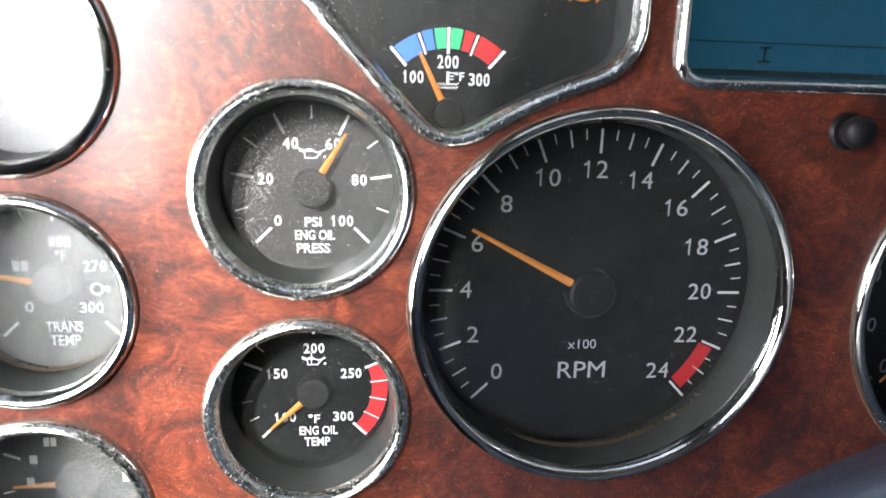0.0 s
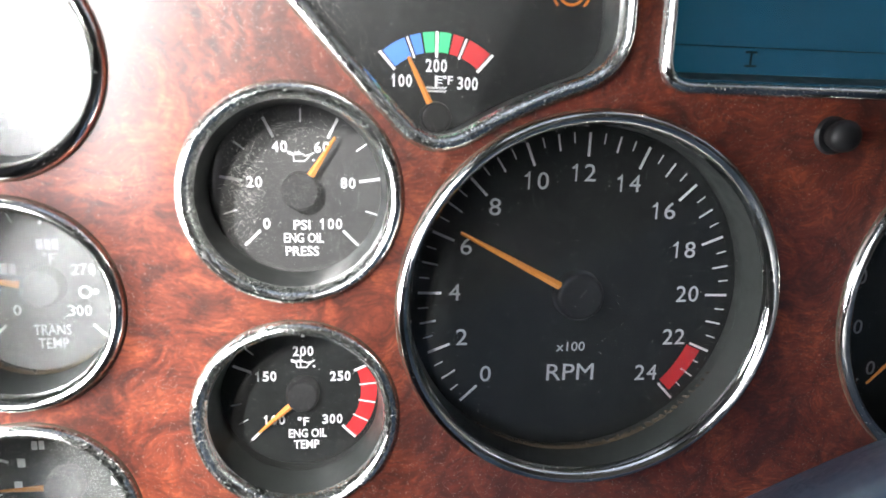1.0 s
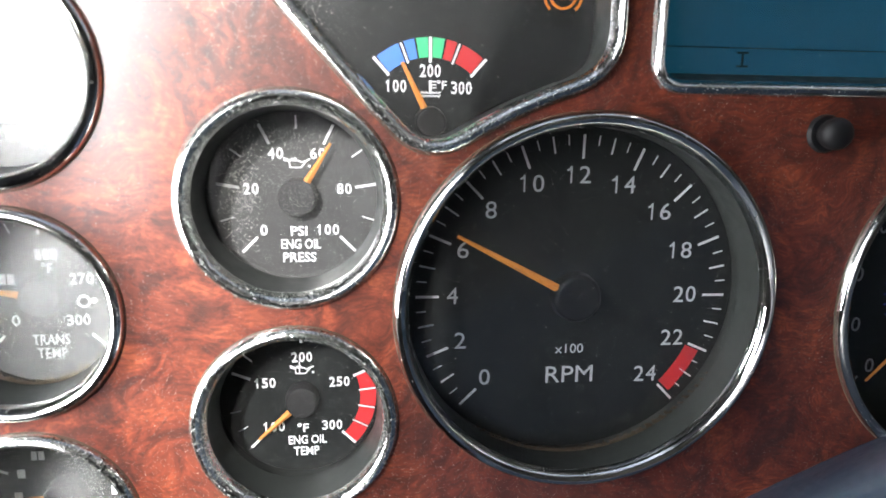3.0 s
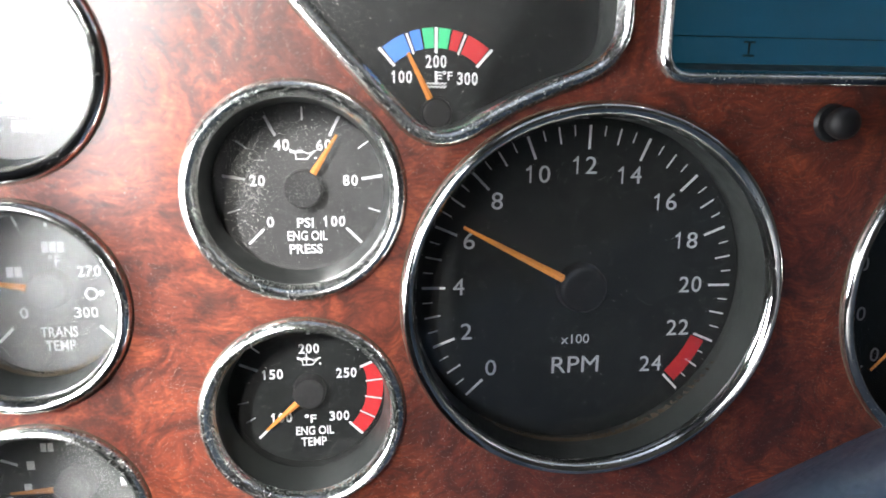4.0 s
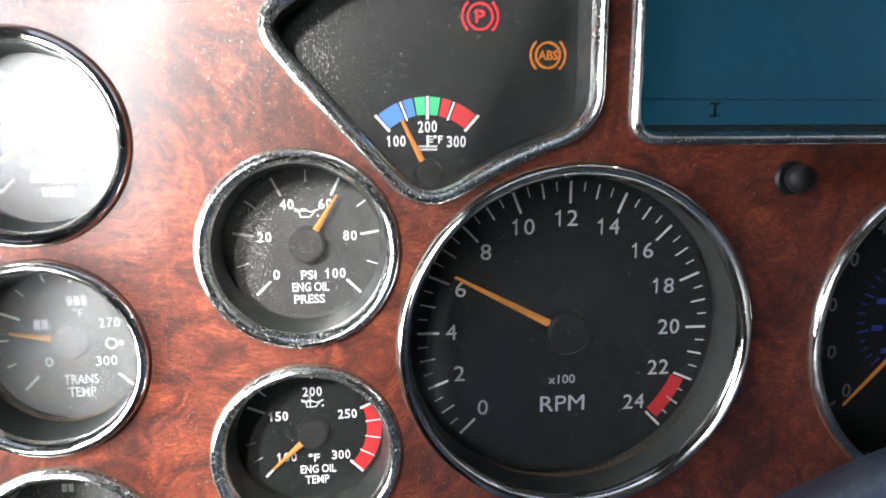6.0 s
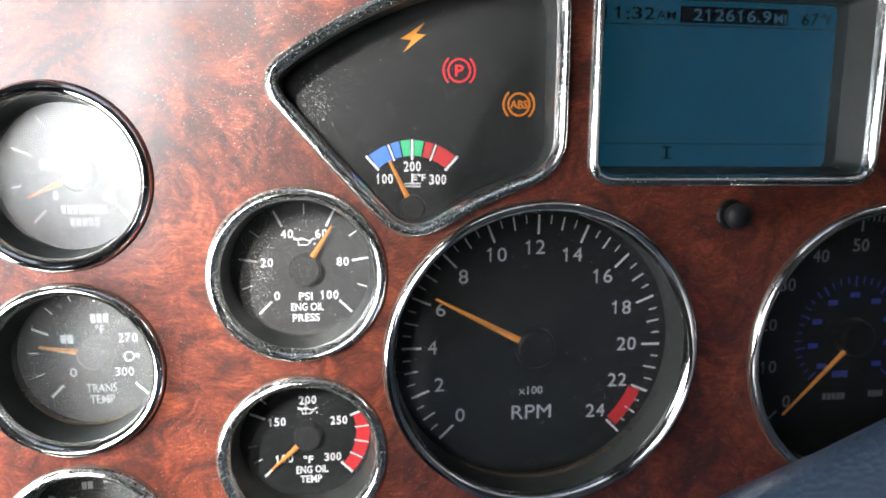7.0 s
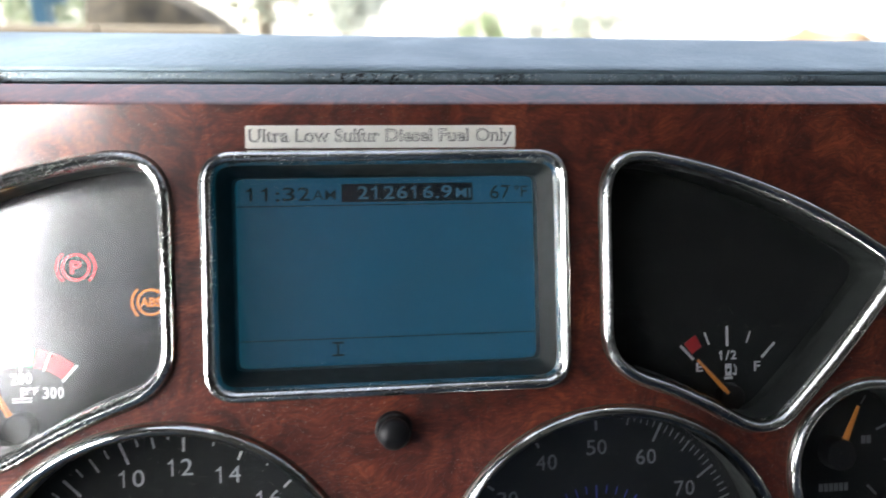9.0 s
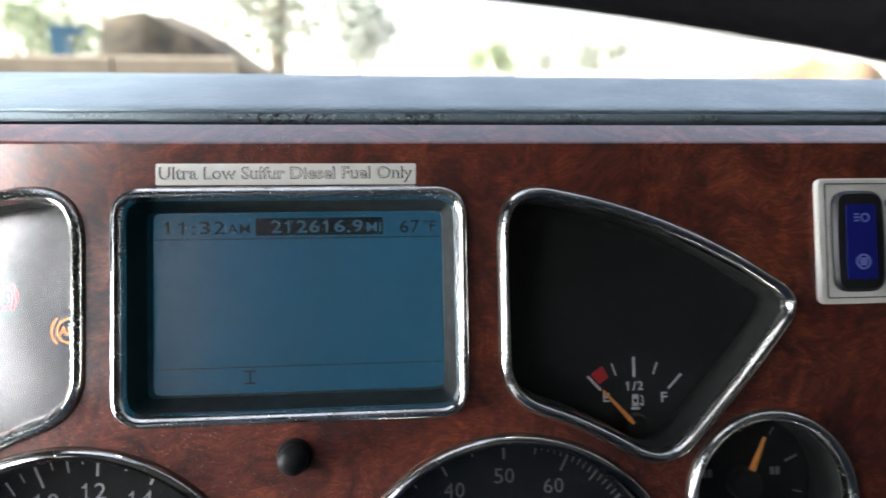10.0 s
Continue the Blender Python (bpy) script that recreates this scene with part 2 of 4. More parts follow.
ROCKER_BLUE = material("blue_rocker_lens", (0.008, 0.011, 0.10), 0.25, emit=(0.02, 0.04, 0.9), emit_strength=0.004)
ROCKER_MARK = material("pale_blue_mark", (0.13, 0.16, 0.42), 0.5)
RUBBER = plastic("black_rubber", (0.006, 0.006, 0.0065), 0.5, 1200, 0.0002, spec=0.25)
DUST = material("pale_dust", (0.62, 0.62, 0.58), 0.9)
GRIME_DARK = plastic("brown_grime", (0.045, 0.030, 0.015), 0.9, 2500, 0.0003)
HUB_DUSTY = plastic("dusty_hub_plastic", (0.034, 0.034, 0.034), 0.7, 2600, 0.0006, 0.40, 0.2)
HUB_DARK = plastic("deep_black_hub", (0.004, 0.004, 0.0042), 0.45, 2500, 0.00002, spec=0.25)
PRINT_GREY = material("grey_print", (0.50, 0.52, 0.54), 0.6)
GRIME = plastic("tan_grime", (0.055, 0.040, 0.024), 0.9, 2500, 0.0003)
TRIM = plastic("black_trim", (0.012, 0.012, 0.013), 0.5)
CAB = plastic("grey_cab_lining", (0.028, 0.028, 0.030), 0.8, 300, 0.0005)
CAB_ROOF = plastic("pale_roof_lining", (0.15, 0.15, 0.145), 0.9, 300, 0.0005)
CAB_FLOOR = plastic("dark_floor_mat", (0.03, 0.03, 0.03), 0.9, 200, 0.001)


def vinyl(name, color, rough, spec=0.5):
    m = material(name, color, rough, spec=spec)
    n = Nodes(m)
    v = n.put("ShaderNodeTexVoronoi", Scale=420.0)
    warped = n.put("ShaderNodeMapping", Scale=(0.55, 1, 1.4))
    n.link(n.coord, warped.inputs["Vector"])
    n.link(warped.outputs[0], v.inputs["Vector"])
    n.link(n.mix(n.grey(n.noise(18, 5, 0.6), 0.35, 0.7, 0, 0.5), color, tuple(c * 0.7 for c in color)), n.b.inputs["Base Color"])
    n.link(n.grey(n.noise(40, 3), 0.3, 0.7, rough * 0.85, rough * 1.2), n.b.inputs["Roughness"])
    n.bump(n.mix(0.45, v.outputs["Distance"], n.noise(420, 3)), 0.8, 0.0010)
    return m


DUST_LINE = plastic("tan_dust_line", (0.040, 0.026, 0.015), 0.8, 2500, 0.0003)


def scuffed_seam():
    """The pad's lower edge: the vinyl worn through in patches, with pale crumbs in the wear."""
    m = material("scuffed_seam", (0.3, 0.36, 0.4), 0.6)
    n = Nodes(m)
    worn = n.mul(n.grey(n.noise(9, 2), 0.42, 0.50), n.grey(n.noise(420, 4, 0.7), 0.46, 0.56))
    body = n.mix(worn, n.mix(n.noise(60, 4), (0.24, 0.31, 0.35), (0.17, 0.22, 0.25)), (0.008, 0.008, 0.009))
    body = n.mix(n.mul(n.specks(800, 0.36, 0.4), n.grey(n.noise(9, 2), 0.40, 0.48)), body, (0.55, 0.58, 0.58))
    n.link(body, n.b.inputs["Base Color"])
    n.bump(n.noise(500, 4), 0.6, 0.0008)
    return m


SEAM = scuffed_seam()
VINYL = vinyl("grey_dash_vinyl", (0.235, 0.318, 0.362), 0.45)
SHROUD = vinyl("grey_column_plastic", (0.024, 0.042, 0.068), 0.36)
LEATHER = vinyl("black_wheel_leather", (0.007, 0.007, 0.008), 0.55, 0.12)


# ---- mesh helpers; all in the panel's axes ----
def finish(name, mesh, mat, parent=None, label="", smooth=True, kind=""):
    mesh.materials.append(mat)
    if smooth:
        mesh.polygons.foreach_set("use_smooth", [True] * len(mesh.polygons))
        mesh.set_sharp_from_angle(angle=radians(32))
    ob = new(name, mesh)
    if parent:
        ob.parent = parent
    return tagged(ob, label=label, kind=kind)


def part(name, bm, mat, parent=None, label="", smooth=True, kind=""):
    mesh = bpy.data.meshes.new(name)
    bmesh.ops.recalc_face_normals(bm, faces=bm.faces)
    bm.to_mesh(mesh)
    bm.free()
    return finish(name, mesh, mat, parent, label, smooth, kind)


def thing(name, m, label, category, group="", kind=""):
    ob = new(name)
    ob.empty_display_size = 0.01
    ob.matrix_world = m
    return tagged(ob, label, category, group, kind)


def on_panel(x=0.0, y=0.0, z=0.0):
    return PANEL @ Matrix.Translation((x, y, z))


def circle(r, n=96, cx=0.0, cz=0.0):
    return [(cx + r * math.cos(2 * math.pi * k / n), cz + r * math.sin(2 * math.pi * k / n)) for k in range(n)]


def rounded(corners, per_edge=14, per_corner=8):
    """A closed outline, counter-clockwise. corners: x, z, rounding, bulge of the edge that follows (outwards)."""
    n = len(corners)
    edges = []
    for k in range(n):
        a, b = Vector(corners[k][:2]), Vector(corners[(k + 1) % n][:2])
        d = b - a
        side = Vector((d.y, -d.x)).normalized() * corners[k][3]
        ca, cb = corners[k][2] / d.length, 1 - corners[(k + 1) % n][2] / d.length
        edges.append([a + d * u + side * 4 * u * (1 - u) for u in [ca + (cb - ca) * j / per_edge for j in range(per_edge + 1)]])
    out = []
    for k in range(n):
        out += edges[k]
        p, q, v = edges[k][-1], edges[(k + 1) % n][0], Vector(corners[(k + 1) % n][:2])
        pd, qd = (edges[k][-1] - edges[k][-2]).normalized(), (edges[(k + 1) % n][0] - edges[(k + 1) % n][1]).normalized()
        # where the two tangents meet
        det = pd.x * qd.y - pd.y * qd.x
        if abs(det) > 1e-6:
            s = ((q.x - p.x) * qd.y - (q.y - p.y) * qd.x) / det
            v = p + pd * s
        for j in range(1, per_corner):
            u = j / per_corner
            out.append(p * (1 - u) ** 2 + v * 2 * u * (1 - u) * 0.92 + (p + q) * u * (1 - u) * 0.08 + q * u * u)
    return [(v.x, v.y) for v in out]


def inset(outline, by):
    n = len(outline)
    out = []
    for k in range(n):
        a, b, c = Vector(outline[k - 1]), Vector(outline[k]), Vector(outline[(k + 1) % n])
        d = (c - a).normalized()
        out.append(b + Vector((-d.y, d.x)) * by)
    return [(v.x, v.y) for v in out]


def ring(outline, profile, closed=False):
    """Sweeps a profile of (inset, y) round an outline."""
    bm = bmesh.new()
    loops = [[bm.verts.new((x, y, z)) for x, z in inset(outline, i)] for i, y in profile]
    if closed:
        loops.append(loops[0])
    n = len(outline)
    for a, b in zip(loops, loops[1:]):
        for k in range(n):
            bm.faces.new((a[k], a[(k + 1) % n], b[(k + 1) % n], b[k]))
    return bm


def slab(outline, y0, y1, bevel=0.0):
    """A flat piece from the depth y1 (back) to y0 (front)."""
    bm = bmesh.new()
    levels = [(0, y1), (0, y0 + bevel), (bevel, y0)] if bevel else [(0, y1), (0, y0)]
    loops = [[bm.verts.new((x, y, z)) for x, z in (inset(outline, i) if i else outline)] for i, y in levels]
    n = len(outline)
    for a, b in zip(loops, loops[1:]):
        for k in range(n):
            bm.faces.new((a[k], a[(k + 1) % n], b[(k + 1) % n], b[k]))
    bm.faces.new(loops[-1])
    bm.faces.new(loops[0])
    return bm


def box(bm, x0, x1, y0, y1, z0, z1):
    v = [bm.verts.new((x, y, z)) for x in (x0, x1) for y in (y0, y1) for z in (z0, z1)]
    for q in ((0, 1, 3, 2), (4, 6, 7, 5), (0, 4, 5, 1), (2, 3, 7, 6), (0, 2, 6, 4), (1, 5, 7, 3)):
        bm.faces.new([v[k] for k in q])
    return bm


def polar(r, degrees, c=(0, 0)):
    return c[0] + r * math.cos(radians(degrees)), c[1] + r * math.sin(radians(degrees))


def bar(r0, r1, degrees, wide, c=(0, 0)):
    """The outline of a tick along a ray."""
    s = (-math.sin(radians(degrees)) * wide / 2, math.cos(radians(degrees)) * wide / 2)
    a, b = polar(r0, degrees, c), polar(r1, degrees, c)
    return [(a[0] - s[0], a[1] - s[1]), (b[0] - s[0], b[1] - s[1]), (b[0] + s[0], b[1] + s[1]), (a[0] + s[0], a[1] + s[1])]


def sector(r0, r1, a0, a1, n=10, c=(0, 0)):
    go = [a0 + (a1 - a0) * k / n for k in range(n + 1)]
    out = [polar(r1, a, c) for a in go] + [polar(r0, a, c) for a in reversed(go)]
    return out if a1 > a0 else out[::-1]


def typed(text, weight, depth):
    """The mesh of a word in the built-in font, as it sets it."""
    curve = bpy.data.curves.new("word", "FONT")
    curve.body, curve.size, curve.align_x, curve.extrude, curve.resolution_u = text, 1.0, "CENTER", depth, 3
    curve.offset = weight
    ob = bpy.data.objects.new("word", curve)
    scene.collection.objects.link(ob)
    bpy.context.view_layer.update()
    mesh = bpy.data.meshes.new_from_object(ob.evaluated_get(bpy.context.evaluated_depsgraph_get()))
    bpy.data.objects.remove(ob)
    bpy.data.curves.remove(curve)
    return mesh


def figure_one(weight, depth):
    """The dials' own figure one, with its flag."""
    w = 0.045 + 1.7 * weight
    outline = [(0.30 - w, 0), (0.30 + w, 0), (0.30 + w, 1), (0.26, 1), (0.21, 0.89), (0.06, 0.80), (0.06, 0.80 - 1.9 * w - 0.02), (0.30 - w, 0.80 - w)]
    bm = bmesh.new()
    low, top = [[bm.verts.new((x, y, z)) for x, y in outline] for z in (-depth, depth)]
    bm.faces.new(low)
    bm.faces.new(top)
    n = len(outline)
    for k in range(n):
        bm.faces.new((low[k], low[(k + 1) % n], top[(k + 1) % n], top[k]))
    bmesh.ops.recalc_face_normals(bm, faces=bm.faces)
    mesh = bpy.data.meshes.new("figure")
    bm.to_mesh(mesh)
    bm.free()
    return mesh


@lru_cache(maxsize=None)
def letters(text, weight, depth):
    """The mesh of a word with its lowest and highest corner; figures are set evenly, each as wide as the next."""
    if not any(c.isdigit() for c in text) or any(c.islower() for c in text):
        mesh = typed(text, weight, depth)
    else:
        bm = bmesh.new()
        at = 0.0
        for c in text:
            glyph = figure_one(weight, depth) if c == "1" else typed(c, weight, depth)
            co = np.array([v.co[:] for v in glyph.vertices])
            low, size = co.min(0), np.ptp(co, axis=0)
            if c == "1":
                glyph.transform(Matrix.Translation((at, 0, 0)))
                at += 0.76
            elif c.isdigit():
                glyph.transform(Matrix.Translation((at, 0, 0)) @ Matrix.Diagonal((0.62 / size[0], 1 / size[1], 1, 1)) @ Matrix.Translation((-low[0], -low[1], 0)))
                at += 0.76
            else:
                glyph.transform(Matrix.Translation((at, 0, 0)) @ Matrix.Diagonal((1.4, 1.4, 1, 1)) @ Matrix.Translation((-low[0], 0, 0)))
                at += size[0] * 1.4 + 0.14
            bm.from_mesh(glyph)
            bpy.data.meshes.remove(glyph)
        mesh = bpy.data.meshes.new("word")
        bm.to_mesh(mesh)
        bm.free()
    co = np.array([v.co[:] for v in mesh.vertices])
    return mesh, co.min(0), co.max(0)


def word(name, text, x, z, y, high, wide, mat, parent, weight=0.012, label=""):
    """A word of the given height and width, its middle at x, z; wide 0: as the font has it."""
    src, low, hi = letters(text, weight, 0.02)
    mesh = src.copy()
    s = high / (hi[1] - low[1])
    sx = wide / (hi[0] - low[0]) if wide else s
    mid = (low + hi) / 2
    mesh.transform(Matrix(((sx, 0, 0, -mid[0] * sx), (0, 0, -0.004, 0), (0, s, 0, -mid[1] * s), (0, 0, 0, 1))))
    ob = finish(name, mesh, mat, parent, label, smooth=False)
    ob.location = (x, y, z)
    return ob


FACE = 0.0207          # depth of the dials behind the panel's front
COVER = 0.0132         # depth of the clear covers
INK = FACE - 0.0002

# ---- the large structure: cab, panel, dash top ----
def wall(name, label, pieces, mat=CAB, category="wall"):
    bm = bmesh.new()
    for p in pieces:
        box(bm, *p)
    ob = part(name, bm, mat, None, label, smooth=False)
    return tagged(ob, category=category, kind="structure")


# Out of view: openings and pillars are placed to shape light on the panel.
wall("wall_left", "unseen grey lined cab door side, openings and pillars set to shape the light", [
    (-0.40, -0.335, -1.15, 0.56, 0.9, 1.76), (-0.40, -0.335, -1.15, -0.555, 2.41, 2.72), (-0.40, -0.335, -0.555, -0.385, 2.60, 2.72), (-0.40, -0.335, -0.385, 0.46, 2.41, 2.72), (-0.40, -0.335, -1.15, -0.955, 1.76, 2.41),
    (-0.40, -0.335, -0.955, -0.72, 1.76, 2.04), (-0.40, -0.335, -0.72, -0.555, 1.76, 2.41), (-0.40, -0.335, -0.555, -0.385, 1.76, 1.95),
    (-0.40, -0.335, -0.385, -0.34, 1.76, 2.41), (-0.40, -0.335, -0.34, -0.10, 1.76, 1.97), (-0.40, -0.335, -0.10, -0.02, 1.97, 2.41),
    (-0.40, -0.335, -0.02, 0.46, 1.76, 2.41)])
wall("wall_rear", "grey lined cab back wall", [(-0.335, 1.60, -1.15, -1.09, 0.9, 2.72)])
wall("wall_right", "grey lined cab side", [(1.60, 1.66, -1.15, 0.42, 0.9, 2.72)])
# Roof and header edges, also unseen, are set by the sky light they admit.
wall("ceiling", "unseen grey lined cab roof, reaching further ahead on the right", [(-0.40, 1.66, -1.15, -0.09, 2.72, 2.78), (0.14, 1.66, -0.09, 0.16, 2.72, 2.78)], CAB_ROOF, "ceiling")
wall("floor", "dark matted cab floor", [(-0.40, 1.66, -1.15, 0.62, 0.84, 0.9)], CAB_FLOOR, "floor")
wall("wall_front", "grey firewall and header round the windscreen opening", [(-0.40, 1.66, 0.56, 0.62, 0.9, 1.90), (-0.40, 1.66, -0.15, -0.09, 2.46, 2.72)])


FAN = rounded([(0.0055, 0.1878, 0.020, 0.0112), (-0.1135, 0.1418, 0.012, 0.0010), (-0.0560, 0.0775, 0.015, -0.0035), (0.0055, 0.1060, 0.015, 0.0)])
FAN_RIGHT = rounded([(0.1507, 0.1878, 0.020, 0.0), (0.1507, 0.1060, 0.015, -0.0035), (0.2114, 0.0770, 0.015, 0.0020), (0.2694, 0.1416, 0.012, 0.0088)])
SCREEN = rounded([(0.0142, 0.1020, 0.011, 0.0), (0.1395, 0.1020, 0.011, 0.0), (0.1395, 0.1861, 0.011, 0.0), (0.0142, 0.1861, 0.011, 0.0)])

ROUND = {  # centre and radius of the round gauges
    "oil_pressure": (-0.0989, 0.0683, 0.0339), "oil_temperature": (-0.0988, -0.0049, 0.0333),
    "manifold": (-0.1835, 0.1054, 0.0340), "transmission": (-0.1827, 0.0337, 0.0335),
    "axle": (-0.1820, -0.0375, 0.0335), "right_small": (0.2534, 0.0665, 0.0338),
    "tachometer": (-0.0008, 0.0322, 0.0652), "speedometer": (0.1548, 0.0296, 0.0654)}


def rim(key):
    """A round gauge's outline about its own centre; the big one sits slightly flattened in the board."""
    sx, sz = (1.011, 0.989) if key == "tachometer" else (1.0, 1.0)
    return [(x * sx, z * sz) for x, z in circle(ROUND[key][2], 128)]


def panel():
    """The burl panel: one board with real openings for the gauges, and a sloping upper lip."""
    root = thing("dashboard_panel", on_panel(), "glossy red-brown burl wood instrument panel with dust", "dashboard", kind="structure")
    curve = bpy.data.curves.new("board", "CURVE")
    curve.dimensions, curve.fill_mode, curve.extrude = "2D", "BOTH", 0.0025
    loops = [[(-0.328, -0.16), (0.46, -0.16), (0.46, 0.2015), (-0.328, 0.2015)]]
    loops += [[(ROUND[key][0] + x, ROUND[key][1] + z) for x, z in inset(rim(key), 0.0022)] for key in ROUND]
    loops += [inset(FAN, 0.0022), inset(FAN_RIGHT, 0.0022), inset(SCREEN, 0.0022)]
    for loop in loops:
        s = curve.splines.new("POLY")
        s.points.add(len(loop) - 1)
        for p, (x, z) in zip(s.points, loop):
            p.co = (x, z, 0, 1)
        s.use_cyclic_u = True
    ob = bpy.data.objects.new("board", curve)
    scene.collection.objects.link(ob)
    bpy.context.view_layer.update()
    mesh = bpy.data.meshes.new_from_object(ob.evaluated_get(bpy.context.evaluated_depsgraph_get()))
    bpy.data.objects.remove(ob)
    mesh.transform(Matrix(((1, 0, 0, 0), (0, 0, -1, 0.0025), (0, 1, 0, 0), (0, 0, 0, 1))))
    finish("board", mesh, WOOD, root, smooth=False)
    # upper lip: rolls over the edge and slopes back
    bm = bmesh.new()
    line = [(0.0, 0.2015), (0.0004, 0.2021), (0.0012, 0.2028), (0.0125, 0.2112), (0.0150, 0.2100), (0.004, 0.1985)]
    rows = [[bm.verts.new((x, y, z)) for y, z in line] for x in (-0.328, 0.46)]
    n = len(line)
    for k in range(n):
        bm.faces.new((rows[0][k], rows[1][k], rows[1][(k + 1) % n], rows[0][(k + 1) % n]))
    bm.faces.new(rows[0])
    bm.faces.new(rows[1])
    part("lip", bm, WOOD, root)
    # dark box behind the board
    bm = bmesh.new()
    for p in ((-0.328, 0.46, 0.045, 0.050, -0.16, 0.2015), (-0.328, -0.323, 0.0055, 0.045, -0.16, 0.19), (0.455, 0.46, 0.0055, 0.045, -0.16, 0.19),
              (-0.323, 0.455, 0.0055, 0.045, -0.16, -0.155)):
        box(bm, *p)
    part("housing", bm, TRIM, root, "black housing behind the board", smooth=False)
    return root


panel()


def extrude_x(line, x0, x1, steps=1):
    """A section in y, z drawn along x."""
    bm = bmesh.new()
    rows = []
    for k in range(steps + 1):
        x = x0 + (x1 - x0) * k / steps
        rows.append([bm.verts.new((x, y, z)) for y, z in line])
    n = len(line)
    for a, b in zip(rows, rows[1:]):
        for j in range(n):
            bm.faces.new((a[j], b[j], b[(j + 1) % n], a[(j + 1) % n]))
    bm.faces.new(rows[0])
    bm.faces.new(rows[-1])
    return bm


# padded dash top: a rolled front edge, then a level deck to the windscreen
pad = thing("dash_pad", on_panel(), "grey grained vinyl dash top with a scuffed front edge", "dashboard", kind="structure")
deck = [(0.0262, 0.2176), (0.0240, 0.2180), (0.0229, 0.2188), (0.0228, 0.2197), (0.0236, 0.2206), (0.0300, 0.2236), (0.0450, 0.2306), (0.0620, 0.2386), (0.0800, 0.2470), (0.0980, 0.2550),
        (0.120, 0.2628), (0.16, 0.2745), (0.30, 0.308), (0.50, 0.35), (0.50, 0.30), (0.16, 0.225), (0.045, 0.2176)]
part("pad", extrude_x(deck, -0.33, 1.2, 60), VINYL, pad)
edge = [(0.0250, 0.2146), (0.0232, 0.2148), (0.0223, 0.2156), (0.0221, 0.2166), (0.0225, 0.2178), (0.0238, 0.2184), (0.0340, 0.2184), (0.0340, 0.2146)]
part("front_seam", extrude_x(edge, -0.33, 1.2, 60), SEAM, pad, "scuffed dark front seam")
part("gap_strip", extrude_x([(0.0275, 0.2100), (0.0275, 0.2160), (0.060, 0.2200), (0.060, 0.2140)], -0.33, 1.2, 1), RUBBER, pad, "black gap under the pad")
part("lower_dash", extrude_x([(0.0, -0.161), (0.0, -0.40), (0.40, -0.60), (0.45, -0.161)], -0.33, 1.2, 1), SHROUD, pad, "grey lower dash")


# ---- gauges ----
BEZEL = [(0.0, 0.0008), (0.0, -0.0012), (0.0005, -0.0024), (0.0014, -0.0032), (0.0023, -0.0035), (0.0031, -0.0031), (0.0040, -0.0020), (0.0046, -0.0006), (0.0049, 0.0010), (0.0034, 0.0016)]


def shell(root, outline, taper, lens=LENS, dial=DIAL, chrome=CHROME):
    """Bezel, cup, dial card and clear cover of a gauge."""
    part("bezel", ring(outline, BEZEL, True), chrome, root, "pitted chrome bezel")
    part("dust_line", ring(outline, [(-0.0005, 0.0004), (-0.0004, -0.0001), (-0.0001, -0.0005), (0.0003, -0.0006), (0.0003, 0.0004)], True), DUST_LINE, root, "tan dust in the joint")
    part("cup", ring(outline, [(0.0046, 0.0012), (taper + 0.0004, COVER), (taper - 0.0015, COVER + 0.0010), (taper - 0.0015, FACE + 0.002), (0.0010, FACE + 0.002), (0.0010, 0.0012)], True), CUP, root, "dull grey inner cup")
    part("dial", slab(inset(outline, taper - 0.0012), FACE, FACE + 0.0015), dial, root, "black dial card", smooth=False)
    glass = part("cover", slab(inset(outline, taper - 0.0004), COVER + 0.0001, COVER + 0.0010), lens, root, "clear dusty cover", smooth=False)
    glass.visible_shadow = False


def tick(root, r0, r1, degrees, wide, c, mat=PRINT, name="tick"):
    return part(name, slab(bar(r0, r1, degrees, wide, c), INK, FACE), mat, root, smooth=False)


def needle(root, degrees, r0, r1, w0, w1, c, y=0.0168):
    """A tapered needle with a ridge along it."""
    bm = bmesh.new()
    outline = [polar(r0, degrees, c), polar(r1, degrees, c)]
    s = Vector((-math.sin(radians(degrees)), math.cos(radians(degrees))))
    a, b = Vector(outline[0]), Vector(outline[1])
    low = [a - s * w0 / 2, b - s * w1 / 2, b + s * w1 / 2, a + s * w0 / 2]
    v = [bm.verts.new((p.x, y, p.y)) for p in low]
    top = [bm.verts.new((a.x, y - 0.0009, a.y)), bm.verts.new((b.x, y - 0.0004, b.y))]
    for q in ((v[0], v[1], top[1], top[0]), (v[3], top[0], top[1], v[2]), (v[0], top[0], v[3]), (v[1], v[2], top[1]), (v[0], v[3], v[2], v[1])):
        bm.faces.new(q)
    part("needle", bm, NEEDLE, root, "orange needle", smooth=False)


def hub(root, r, c, y=0.0150, mat=HUB, edge=0.0009):
    curve = [(edge * (1 - math.cos(a)), y + edge * 1.2 * (1 - math.sin(a))) for a in [math.pi * k / 12 for k in range(7)]]
    bm = ring(circle(r, 48, *c), [(-0.0004, FACE)] + curve + [(r * 0.6, y + 0.0001), (r - 0.0002, y + 0.0001)])
    bmesh.ops.holes_fill(bm, edges=[e for e in bm.edges if e.is_boundary])
    part("hub", bm, mat, root, "black needle hub")


